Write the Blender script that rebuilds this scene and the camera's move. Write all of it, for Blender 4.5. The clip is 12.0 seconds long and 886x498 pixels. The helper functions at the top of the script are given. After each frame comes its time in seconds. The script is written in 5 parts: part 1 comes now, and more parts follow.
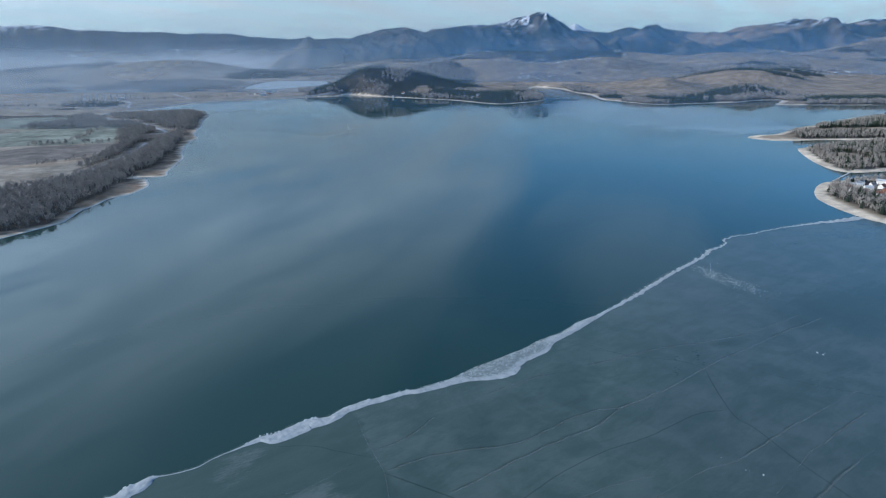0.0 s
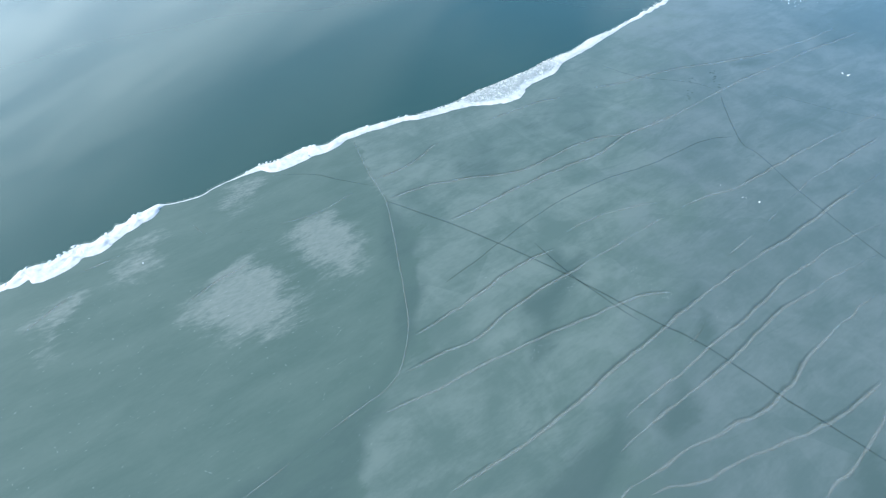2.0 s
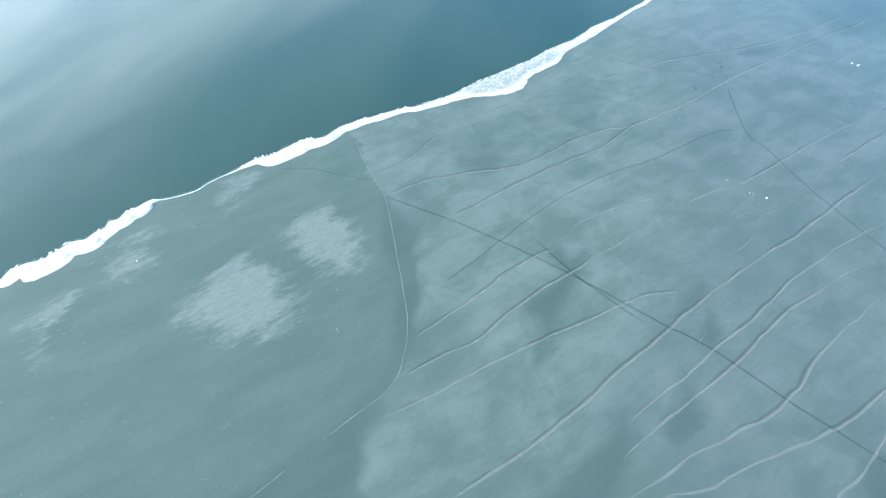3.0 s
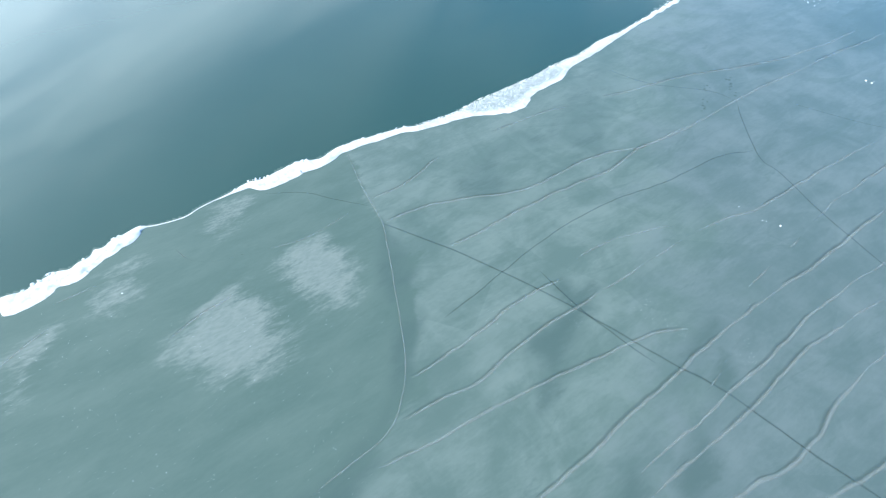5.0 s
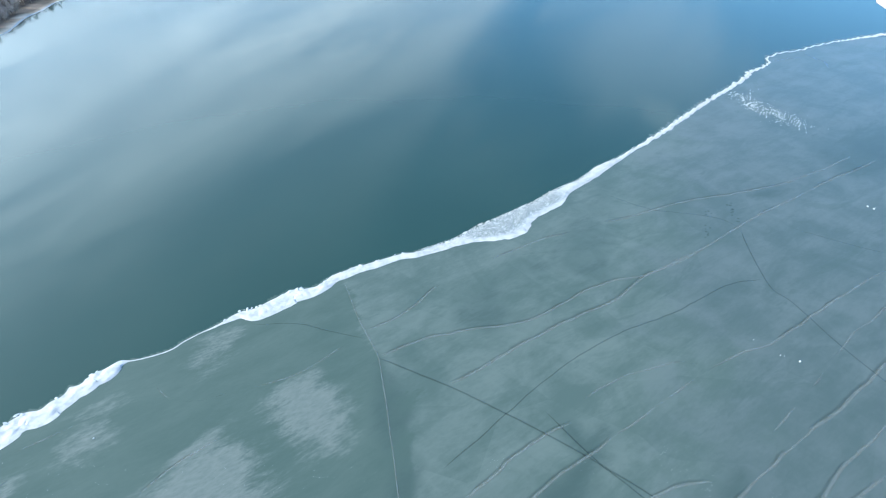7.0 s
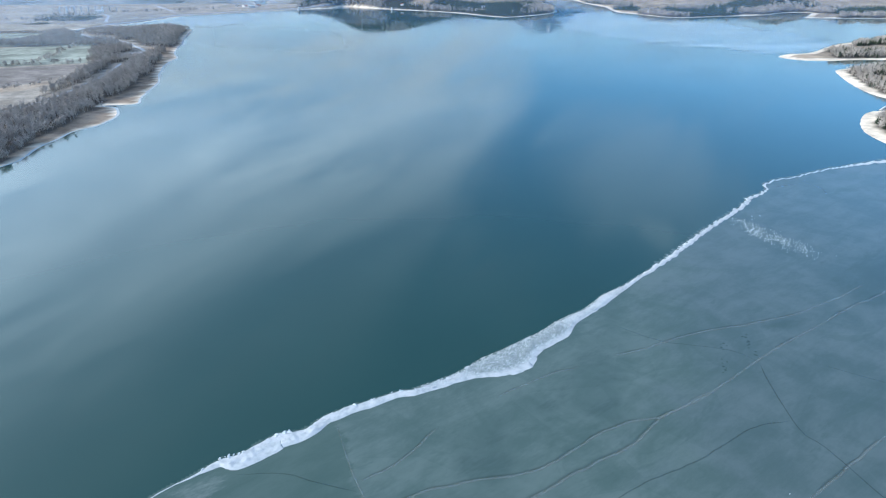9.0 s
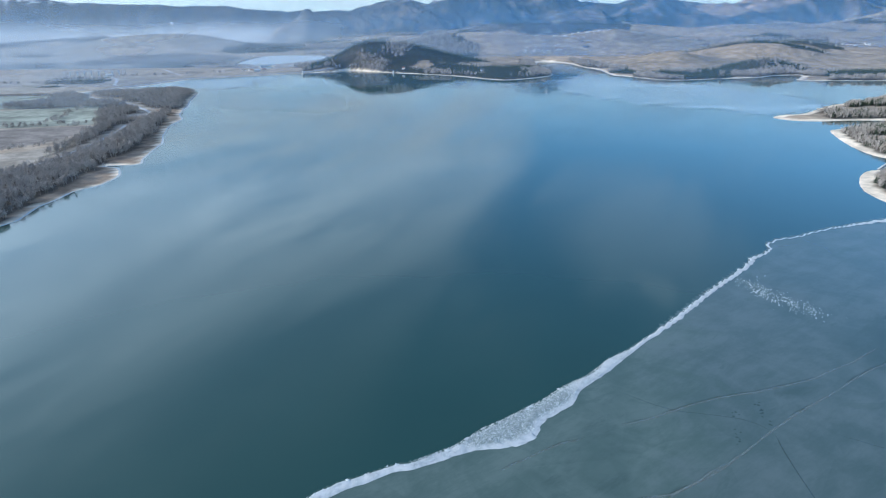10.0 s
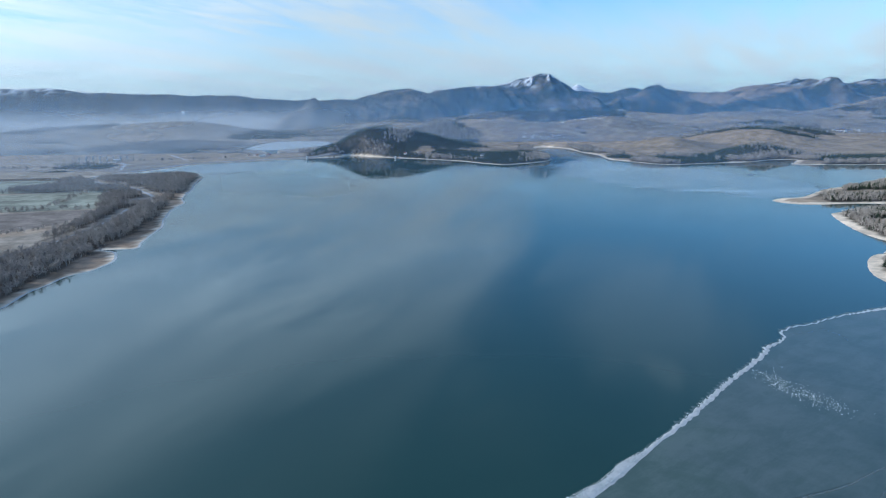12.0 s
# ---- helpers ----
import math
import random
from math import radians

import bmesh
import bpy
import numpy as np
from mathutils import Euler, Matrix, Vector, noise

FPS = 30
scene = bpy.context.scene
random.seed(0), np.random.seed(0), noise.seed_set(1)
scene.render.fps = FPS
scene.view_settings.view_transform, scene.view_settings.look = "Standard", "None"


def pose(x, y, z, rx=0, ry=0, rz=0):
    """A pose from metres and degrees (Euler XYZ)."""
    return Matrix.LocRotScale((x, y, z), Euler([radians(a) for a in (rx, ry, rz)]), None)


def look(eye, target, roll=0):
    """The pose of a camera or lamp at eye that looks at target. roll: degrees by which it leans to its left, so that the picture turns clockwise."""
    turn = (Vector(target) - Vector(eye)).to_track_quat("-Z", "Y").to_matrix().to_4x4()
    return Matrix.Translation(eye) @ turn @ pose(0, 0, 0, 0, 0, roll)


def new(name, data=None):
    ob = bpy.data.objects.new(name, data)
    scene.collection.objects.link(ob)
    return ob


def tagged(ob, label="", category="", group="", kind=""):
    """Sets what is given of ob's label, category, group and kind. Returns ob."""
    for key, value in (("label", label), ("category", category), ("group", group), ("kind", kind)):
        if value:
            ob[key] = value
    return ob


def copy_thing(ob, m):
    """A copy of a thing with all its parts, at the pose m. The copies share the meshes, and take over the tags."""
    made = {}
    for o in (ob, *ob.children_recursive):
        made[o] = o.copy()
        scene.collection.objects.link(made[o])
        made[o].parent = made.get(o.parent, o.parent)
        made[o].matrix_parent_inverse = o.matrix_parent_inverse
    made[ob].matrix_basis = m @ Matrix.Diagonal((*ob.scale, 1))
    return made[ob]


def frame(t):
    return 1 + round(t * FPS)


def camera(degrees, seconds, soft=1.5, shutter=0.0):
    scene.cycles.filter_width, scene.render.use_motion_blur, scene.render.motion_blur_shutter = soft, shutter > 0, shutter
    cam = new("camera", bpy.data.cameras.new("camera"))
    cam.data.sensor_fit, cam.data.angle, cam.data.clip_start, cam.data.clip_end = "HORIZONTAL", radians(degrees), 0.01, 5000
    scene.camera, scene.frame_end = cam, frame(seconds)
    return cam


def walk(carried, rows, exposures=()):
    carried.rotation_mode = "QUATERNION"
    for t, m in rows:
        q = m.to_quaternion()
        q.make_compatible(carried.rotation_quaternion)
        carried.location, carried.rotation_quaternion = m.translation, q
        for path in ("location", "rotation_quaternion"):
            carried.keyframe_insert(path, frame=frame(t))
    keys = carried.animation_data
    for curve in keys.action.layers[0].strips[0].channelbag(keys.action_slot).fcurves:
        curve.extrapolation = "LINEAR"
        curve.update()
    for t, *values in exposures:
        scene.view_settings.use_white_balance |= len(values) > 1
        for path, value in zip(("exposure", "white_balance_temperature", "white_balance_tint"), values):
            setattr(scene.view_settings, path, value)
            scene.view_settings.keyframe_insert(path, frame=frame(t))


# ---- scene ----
# ---------------------------------------------------------------- camera
cam = camera(71.64, 12.0, soft=1.15)


def aim(x, y, z, yaw, pitch, roll):
    return pose(x, y, z, 90 + pitch, 0, yaw) @ pose(0, 0, 0, 0, 0, roll)


PATH = [
    (0.0, aim(0.0, 0.0, 150.0, 0.0, -18.363, -0.4)),
    (0.5, aim(-0.13, 3.38, 150.09, 0.106, -29.266, -0.48)),
    (1.0, aim(-0.2, 7.01, 150.46, 0.165, -37.145, -0.669)),
    (1.5, aim(-0.24, 10.58, 150.43, 0.124, -37.24, -0.67)),
    (2.0, aim(-0.24, 13.8, 150.32, 0.297, -45.094, -0.726)),
    (2.5, aim(-0.19, 17.07, 150.45, 0.334, -46.562, -0.67)),
    (3.0, aim(-0.21, 20.39, 150.54, 0.338, -46.64, -0.699)),
    (5.0, aim(-0.16, 34.18, 150.89, 0.329, -46.637, -0.582)),
    (5.5, aim(-0.11, 37.65, 151.03, 0.309, -44.716, -0.584)),
    (6.0, aim(-0.19, 40.99, 151.28, 0.234, -42.124, -0.563)),
    (6.5, aim(-0.22, 44.14, 151.36, 0.188, -39.465, -0.468)),
    (7.0, aim(-0.05, 47.36, 151.25, 0.182, -36.791, -0.428)),
    (9.0, aim(0.48, 60.32, 150.7, 0.284, -25.963, -0.485)),
    (9.5, aim(0.73, 63.68, 150.38, 0.327, -23.302, -0.532)),
    (10.0, aim(1.43, 67.68, 150.22, 0.314, -20.662, -0.561)),
    (10.5, aim(1.96, 71.55, 150.15, 0.361, -18.839, -0.587)),
    (11.0, aim(2.35, 75.16, 150.06, 0.383, -17.471, -0.609)),
    (11.5, aim(2.71, 78.62, 149.98, 0.376, -17.073, -0.598)),
    (12.0, aim(3.1, 82.08, 149.83, 0.391, -13.125, -0.639)),
]
EXPOSURE = ((0.0, -0.32, 5700), (0.5, 0.60, 5850), (1.0, 1.1, 6050), (1.5, 1.22, 6250), (2.0, 1.32, 6400), (3.0, 1.63, 6480), (5.0, 1.61, 6500), (6.0, 1.49, 6400),
            (7.0, 1.17, 6250), (9.0, 0.66, 5900), (9.5, 0.54, 5850), (10.0, 0.34, 5800), (10.5, 0.16, 5750), (11.0, 0.06, 5700), (11.5, 0.06, 5700), (12.0, -0.10, 5700))
walk(cam, PATH, exposures=[(t, stops, kelvin, 8) for t, stops, kelvin in EXPOSURE])

# ---------------------------------------------------------------- sky and sun
SUN_AZ, SUN_EL = 259.0, 23.0      # compass degrees from +y clockwise, and height
sun = new("sun", bpy.data.lights.new("sun", "SUN"))
sun.data.energy, sun.data.angle, sun.data.color = 5.0, radians(0.6), (1.0, 0.91, 0.78)
sun_dir = Vector((math.sin(radians(SUN_AZ)) * math.cos(radians(SUN_EL)), math.cos(radians(SUN_AZ)) * math.cos(radians(SUN_EL)), math.sin(radians(SUN_EL))))
sun.matrix_world = look(sun_dir * 800, (0, 0, 0))


class Nodes:
    """Short hand for building a node tree."""

    def __init__(self, tree):
        self.tree = tree
        tree.nodes.clear()

    def add(self, kind, inputs=None):
        n = self.tree.nodes.new(kind)
        for k, v in (inputs or {}).items():
            if isinstance(v, bpy.types.NodeSocket):
                self.tree.links.new(v, n.inputs[k])
            else:
                n.inputs[k].default_value = v
        return n

    def math(self, op, a, b=0.0, c=0.0, clamp=False):
        n = self.add("ShaderNodeMath", {0: a, 1: b, 2: c})
        n.operation, n.use_clamp = op, clamp
        return n.outputs[0]

    def ramp(self, value, lo, hi, to0=0.0, to1=1.0, smooth=True):
        n = self.add("ShaderNodeMapRange", {"Value": value, "From Min": lo, "From Max": hi, "To Min": to0, "To Max": to1})
        n.interpolation_type = "SMOOTHSTEP" if smooth else "LINEAR"
        return n.outputs[0]

    def noise(self, vector, scale, detail=4.0, rough=0.55, dist=0.0):
        return self.add("ShaderNodeTexNoise", {"Vector": vector, "Scale": scale, "Detail": detail, "Roughness": rough, "Distortion": dist}).outputs[0]

    def attribute(self, name, socket):
        n = self.add("ShaderNodeAttribute")
        n.attribute_name = name
        return n.outputs[socket]

    def mix(self, f, a, b, blend="MIX"):
        n = self.add("ShaderNodeMix")
        n.data_type, n.blend_type = "RGBA", blend
        for k, v in ((0, f), (6, a), (7, b)):
            if isinstance(v, bpy.types.NodeSocket):
                self.tree.links.new(v, n.inputs[k])
            else:
                n.inputs[k].default_value = v if k == 0 else (*v[:3], 1.0)
        return n.outputs[2]


world = bpy.data.worlds.new("sky")
scene.world = world
world.use_nodes = True
w = Nodes(world.node_tree)
sky = w.add("ShaderNodeTexSky")
sky.sky_type, sky.sun_disc, sky.sun_elevation, sky.sun_rotation = "NISHITA", False, radians(SUN_EL), radians(SUN_AZ)
sky.altitude, sky.air_density, sky.dust_density, sky.ozone_density = 600.0, 1.0, 0.0, 1.0
direction = w.add("ShaderNodeTexCoord").outputs["Generated"]
sep = w.add("ShaderNodeSeparateXYZ", {0: direction})
rise = w.math("ADD", w.math("MAXIMUM", sep.outputs[2], 0.0), 0.12)
dome = w.add("ShaderNodeCombineXYZ", {0: w.math("DIVIDE", sep.outputs[0], rise), 1: w.math("DIVIDE", sep.outputs[1], rise), 2: 0.0}).outputs[0]
# high thin cloud: a veil over the western half whose edge runs aslant, combed into long streaks, brighter towards the sun
across = w.math("DIVIDE", sep.outputs[0], rise)
along = w.math("DIVIDE", sep.outputs[1], rise)
turned = w.add("ShaderNodeCombineXYZ", {0: w.math("SUBTRACT", across, w.math("MULTIPLY", along, 0.55)), 1: w.math("MULTIPLY", along, 0.34), 2: 0.0}).outputs[0]
streaks = w.noise(turned, 2.3, 8.0, 0.56, 0.7)
broad = w.noise(dome, 0.8, 4.0, 0.55, 0.5)


def oval(cx, cy, rx, ry, ragged):
    """Squared distance from a middle on the dome, in radii, ragged by the streaks."""
    a = w.math("POWER", w.math("DIVIDE", w.math("SUBTRACT", across, cx), rx), 2.0)
    b = w.math("POWER", w.math("ABSOLUTE", w.math("DIVIDE", w.math("SUBTRACT", along, cy), ry)), 2.0)
    return w.math("ADD", w.math("ADD", a, b), w.math("MULTIPLY", w.math("SUBTRACT", streaks, 0.5), ragged))


up = w.math("MAXIMUM", sep.outputs[2], 0.0)
border = w.math("ADD", w.math("ADD", w.math("SUBTRACT", across, w.math("MULTIPLY", along, 0.275)), 0.42), w.math("ADD", w.math("MULTIPLY", w.math("SUBTRACT", broad, 0.5), 0.30), w.math("MULTIPLY", w.math("SUBTRACT", streaks, 0.5), 0.45)))
west = w.math("ADD", w.math("MULTIPLY", w.ramp(border, 0.10, -0.16), 0.6), w.math("MULTIPLY", w.ramp(border, 0.08, -0.8), 0.4))
low = w.ramp(up, 0.20, 0.06)
fibres = w.noise(turned, 7.0, 6.0, 0.6, 0.5)
comb = w.ramp(w.math("ADD", w.math("MULTIPLY", streaks, 0.72), w.math("MULTIPLY", fibres, 0.28)), 0.34, 0.64)
high = w.math("MULTIPLY", w.ramp(up, 0.30, 0.50), w.ramp(across, -0.9, -0.30))
west = w.math("MULTIPLY", west, w.math("SUBTRACT", 1.0, w.math("MULTIPLY", high, 0.55)))
thick = w.math("MULTIPLY", west, w.math("ADD", w.math("MULTIPLY", comb, 0.55), 0.43))
puffs = w.math("MAXIMUM", w.math("MULTIPLY", w.ramp(oval(0.72, 2.1, 0.30, 0.60, 5.0), 2.0, -0.5), 0.27), w.math("MULTIPLY", w.ramp(oval(0.645, 1.68, 0.085, 0.14, 7.0), 1.5, -0.8), 0.5))
wisps = w.math("MAXIMUM", puffs, w.math("MULTIPLY", w.ramp(w.math("MULTIPLY", w.math("ADD", streaks, broad), 0.5), 0.52, 0.68), 0.26))
bank = w.math("MULTIPLY", low, w.math("ADD", w.math("MULTIPLY", comb, 0.30), 0.66))
veil = w.math("MINIMUM", w.math("MAXIMUM", w.math("MAXIMUM", thick, bank), wisps), 0.96)
toward = w.add("ShaderNodeVectorMath", {0: direction, 1: tuple(sun_dir)})
toward.operation = "DOT_PRODUCT"
glow = w.math("ADD", w.math("MULTIPLY", w.ramp(toward.outputs["Value"], -0.05, 0.85), 0.85), 1.0)
lift = w.math("MULTIPLY", glow, w.math("MULTIPLY", w.ramp(up, 0.13, 0.26, 1.0, 1.36), w.ramp(up, 0.40, 0.74, 1.0, 0.42)))
pale = w.mix(1.0, w.mix(w.ramp(up, 0.27, 0.12), (5.25, 6.6, 7.8), (5.3, 5.95, 6.1)), w.add("ShaderNodeCombineXYZ", {0: lift, 1: lift, 2: lift}).outputs[0], "MULTIPLY")
blue = w.mix(1.0, sky.outputs[0], (0.77, 1.22, 1.54), "MULTIPLY")
col = w.mix(veil, blue, pale)
bg = w.add("ShaderNodeBackground", {"Color": col, "Strength": 0.128})
w.add("ShaderNodeOutputWorld", {"Surface": bg.outputs[0]})

# ---------------------------------------------------------------- materials


def material(name, build):
    m = bpy.data.materials.new(name)
    m.use_nodes = True
    n = Nodes(m.node_tree)
    out = n.add("ShaderNodeOutputMaterial")
    shader = build(n)
    m.node_tree.links.new(shader, out.inputs["Surface"])
    return m


def where(n):
    return n.add("ShaderNodeNewGeometry").outputs["Position"]


def bump(n, height, strength, distance):
    return n.add("ShaderNodeBump", {"Height": height, "Strength": strength, "Distance": distance}).outputs[0]


def principled(n, color, rough=0.6, normal=None, spec=0.5, metal=0.0, ior=1.45):
    ins = {"Base Color": color if isinstance(color, bpy.types.NodeSocket) else (*color, 1.0), "Roughness": rough, "Specular IOR Level": spec, "Metallic": metal, "IOR": ior}
    if normal is not None:
        ins["Normal"] = normal
    return n.add("ShaderNodeBsdfPrincipled", ins).outputs[0]


def speckled(name, a, b, scale, rough=0.8, fine=None, strength=0.3, distance=0.05, spec=0.3):
    """A surface that wanders between two colours at two scales, with a fine relief."""
    def build(n):
        p = where(n)
        big = n.noise(p, scale, 5.0, 0.6)
        small = n.noise(p, fine or scale * 9.0, 4.0, 0.6)
        f = n.ramp(n.math("ADD", n.math("MULTIPLY", big, 0.65), n.math("MULTIPLY", small, 0.35)), 0.32, 0.68)
        return principled(n, n.mix(f, a, b), rough, bump(n, small, strength, distance), spec)
    return material(name, build)


def water_shader(n):
    p = where(n)
    swell = n.noise(p, 0.02, 3.0, 0.5)
    ripple = n.noise(p, 0.9, 3.0, 0.5)
    calm = n.ramp(n.noise(p, 0.006, 3.0, 0.55), 0.42, 0.62)
    tone = n.mix(swell, (0.018, 0.047, 0.041), (0.022, 0.055, 0.048))
    nrm = bump(n, ripple, n.math("MULTIPLY", calm, 0.05), 0.05)
    return principled(n, tone, n.ramp(calm, 0.0, 1.0, 0.03, 0.09), nrm, 0.5, 0.0, 1.333)


def ice_shader(n):
    p = where(n)
    frost_d = n.attribute("frost", "Fac")
    dark_d = n.attribute("clear", "Fac")
    comb_map = n.add("ShaderNodeMapping", {0: p, "Rotation": (0, 0, radians(36)), "Scale": (3.0, 1.0, 1.0)})
    comb_map.vector_type = "TEXTURE"
    combed = comb_map.outputs[0]
    wide = n.noise(combed, 0.10, 8.0, 0.62, 0.3)
    fine = n.noise(combed, 0.9, 8.0, 0.78)
    fringe = n.math("ADD", n.math("MULTIPLY", wide, 0.68), n.math("MULTIPLY", fine, 0.32))
    mottle = n.noise(p, 0.045, 7.0, 0.62, 0.6)
    grain = n.noise(p, 1.9, 6.0, 0.75)
    plates = n.add("ShaderNodeTexVoronoi", {"Vector": n.add("ShaderNodeMapping", {0: p, "Rotation": (0, 0, radians(24)), "Scale": (0.028, 0.045, 1.0)}).outputs[0], "Scale": 1.0, "Randomness": 1.0}).outputs["Color"]
    plate = n.add("ShaderNodeSeparateColor", {0: plates}).outputs[0]
    frost = n.ramp(n.math("ADD", frost_d, n.math("MULTIPLY", n.math("SUBTRACT", fringe, 0.5), 22.0)), -1.0, 1.5)
    clear = n.ramp(n.math("ADD", dark_d, n.math("MULTIPLY", n.math("SUBTRACT", fringe, 0.5), 30.0)), -3.0, 4.0)
    bloom = n.ramp(n.math("ADD", n.math("ADD", n.math("MULTIPLY", fringe, 0.55), n.math("MULTIPLY", mottle, 0.45)), n.math("MULTIPLY", n.math("SUBTRACT", plate, 0.5), 0.05)), 0.39, 0.63)
    thin = n.mix(n.ramp(fringe, 0.3, 0.7), (0.054, 0.087, 0.075), (0.074, 0.108, 0.094))
    white = n.mix(bloom, (0.064, 0.097, 0.086), (0.102, 0.136, 0.123))
    # bluer, duller frost tone carrying the sky's reflection in its base colour
    sky_tinted = n.mix(bloom, (0.061, 0.091, 0.087), (0.090, 0.119, 0.116))
    sky_tint = n.ramp(n.math("ADD", n.attribute("sky_tint", "Fac"), n.math("MULTIPLY", n.math("SUBTRACT", mottle, 0.5), 1.1)), 0.2, 0.8)
    white = n.mix(sky_tint, white, sky_tinted)
    streaked = n.ramp(n.noise(combed, 0.055, 9.0, 0.68, 0.9), 0.57, 0.63)
    white = n.mix(n.math("MULTIPLY", streaked, 0.36), white, (0.052, 0.084, 0.076))
    base = n.mix(frost, thin, white)
    base = n.mix(n.math("MULTIPLY", clear, 0.75), base, (0.042, 0.070, 0.064))
    blown = n.ramp(n.math("ADD", n.attribute("blown", "Fac"), n.math("MULTIPLY", n.math("SUBTRACT", fringe, 0.5), 40.0)), -4.0, 5.0)
    base = n.mix(n.math("MULTIPLY", blown, n.ramp(fine, 0.30, 0.68, 0.45, 0.95)), base, (0.140, 0.168, 0.156))
    rough = n.ramp(n.math("ADD", n.math("MULTIPLY", frost, 0.5), n.math("MULTIPLY", bloom, 0.5)), 0.0, 1.0, 0.09, 0.24)
    relief = n.math("ADD", n.math("MULTIPLY", grain, 0.5), n.math("MULTIPLY", fine, n.math("MULTIPLY", frost, 0.8)))
    return principled(n, base, rough, bump(n, relief, 0.22, 0.10), 0.5, 0.0, 1.31)


def ground_shader(n):
    p = where(n)
    cover = n.attribute("cover", "Color")
    big = n.noise(p, 0.012, 6.0, 0.62, 0.4)
    mid = n.noise(p, 0.07, 5.0, 0.65)
    f = n.math("ADD", n.math("MULTIPLY", big, 0.6), n.math("MULTIPLY", mid, 0.4))
    crisp = n.noise(p, 0.03, 9.0, 0.72)
    shade = n.math("MULTIPLY", n.ramp(f, 0.30, 0.70, 0.74, 1.26), n.ramp(crisp, 0.35, 0.65, 0.72, 1.28))
    tint = n.add("ShaderNodeCombineColor", {0: shade, 1: shade, 2: shade}).outputs[0]
    col = n.mix(1.0, cover, tint, "MULTIPLY")
    return principled(n, col, 0.95, bump(n, n.math("ADD", n.math("MULTIPLY", mid, 0.12), crisp), n.ramp(n.add("ShaderNodeSeparateXYZ", {0: p}).outputs[2], 4.0, 40.0, 0.10, 0.6), 14.0), 0.15)


M_WATER = material("lake_water", water_shader)
M_ICE = material("lake_ice", ice_shader)
M_GROUND = material("winter_land", ground_shader)
M_SNOW_ICE = speckled("crushed_ice", (0.27, 0.305, 0.315), (0.50, 0.525, 0.525), 0.8, 0.55, 5.0, 0.5, 0.1, 0.4)
M_BLOCK = speckled("clear_ice_block", (0.28, 0.34, 0.35), (0.56, 0.59, 0.59), 1.1, 0.3, 6.0, 0.4, 0.05, 0.5)


def strip_shader(a, b, scale, rough, reach):
    """A line on the ice whose borders melt into the sheet."""
    def build(n):
        p = where(n)
        big, small = n.noise(p, scale, 5.0, 0.6), n.noise(p, scale * 7, 4.0, 0.6)
        f = n.ramp(n.math("ADD", n.math("MULTIPLY", big, 0.6), n.math("MULTIPLY", small, 0.4)), 0.32, 0.68)
        line = principled(n, n.mix(f, a, b), rough, bump(n, small, 0.2, 0.03), 0.5, 0.0, 1.31)
        off = n.math("ADD", n.math("ABSOLUTE", n.attribute("across", "Fac")), n.math("MULTIPLY", n.math("SUBTRACT", small, 0.5), 0.7))
        solid = n.math("MULTIPLY", n.ramp(off, 0.95, 0.15), reach)
        return n.add("ShaderNodeMixShader", {0: solid, 1: n.add("ShaderNodeBsdfTransparent").outputs[0], 2: line}).outputs[0]
    return build


M_SEAM = material("wet_crack", strip_shader((0.030, 0.058, 0.054), (0.055, 0.088, 0.082), 0.5, 0.14, 0.40))
M_SIDE_SEAM = material("dark_seam_ice", strip_shader((0.035, 0.064, 0.058), (0.060, 0.092, 0.085), 0.5, 0.14, 0.26))
M_CRACK = speckled("refrozen_crack", (0.024, 0.046, 0.042), (0.050, 0.078, 0.072), 0.6, 0.22, 4.0, 0.2, 0.02, 0.5)
M_RIDGE = material("frost_ridge", strip_shader((0.175, 0.208, 0.198), (0.230, 0.262, 0.250), 0.7, 0.24, 0.42))

# ---------------------------------------------------------------- arithmetic of the land
RNG = np.random.default_rng(7)
LATTICE = RNG.random((256, 256))


def value_noise(x, y):
    xi, yi = np.floor(x).astype(int), np.floor(y).astype(int)
    fx, fy = x - xi, y - yi
    fx, fy = fx * fx * (3 - 2 * fx), fy * fy * (3 - 2 * fy)
    a, b = LATTICE[xi % 256, yi % 256], LATTICE[(xi + 1) % 256, yi % 256]
    c, d = LATTICE[xi % 256, (yi + 1) % 256], LATTICE[(xi + 1) % 256, (yi + 1) % 256]
    return (a * (1 - fx) + b * fx) * (1 - fy) + (c * (1 - fx) + d * fx) * fy


def fbm(x, y, size, octaves=5, ridged=False):
    total, amp, norm = 0.0, 1.0, 0.0
    for k in range(octaves):
        v = value_noise(x / size * 2 ** k + 17.3 * k, y / size * 2 ** k - 9.1 * k)
        total = total + amp * (1 - np.abs(2 * v - 1) if ridged else v)
        norm += amp
        amp *= 0.5
    return total / norm


def curve(points, step, wander=0.0, seed=0):
    """A smooth line through the points, with a small irregular wander."""
    p = [np.array(q, float) for q in points]
    p = [2 * p[0] - p[1]] + p + [2 * p[-1] - p[-2]]
    out = []
    for a, b, c, d in zip(p, p[1:], p[2:], p[3:]):
        k = max(1, int(np.linalg.norm(c - b) / step))
        for i in range(k):
            t = i / k
            out.append(0.5 * (2 * b + (c - a) * t + (2 * a - 5 * b + 4 * c - d) * t * t + (3 * b - a - 3 * c + d) * t ** 3))
    out.append(p[-2])
    out = np.array(out)
    if wander:
        s = np.arange(len(out)) * step
        out[:, 0] += (fbm(s, s * 0 + seed * 3.7, 9 * step, 4) - 0.5) * 2 * wander
        out[:, 1] += (fbm(s, s * 0 + seed * 3.7 + 50, 9 * step, 4) - 0.5) * 2 * wander
    return out


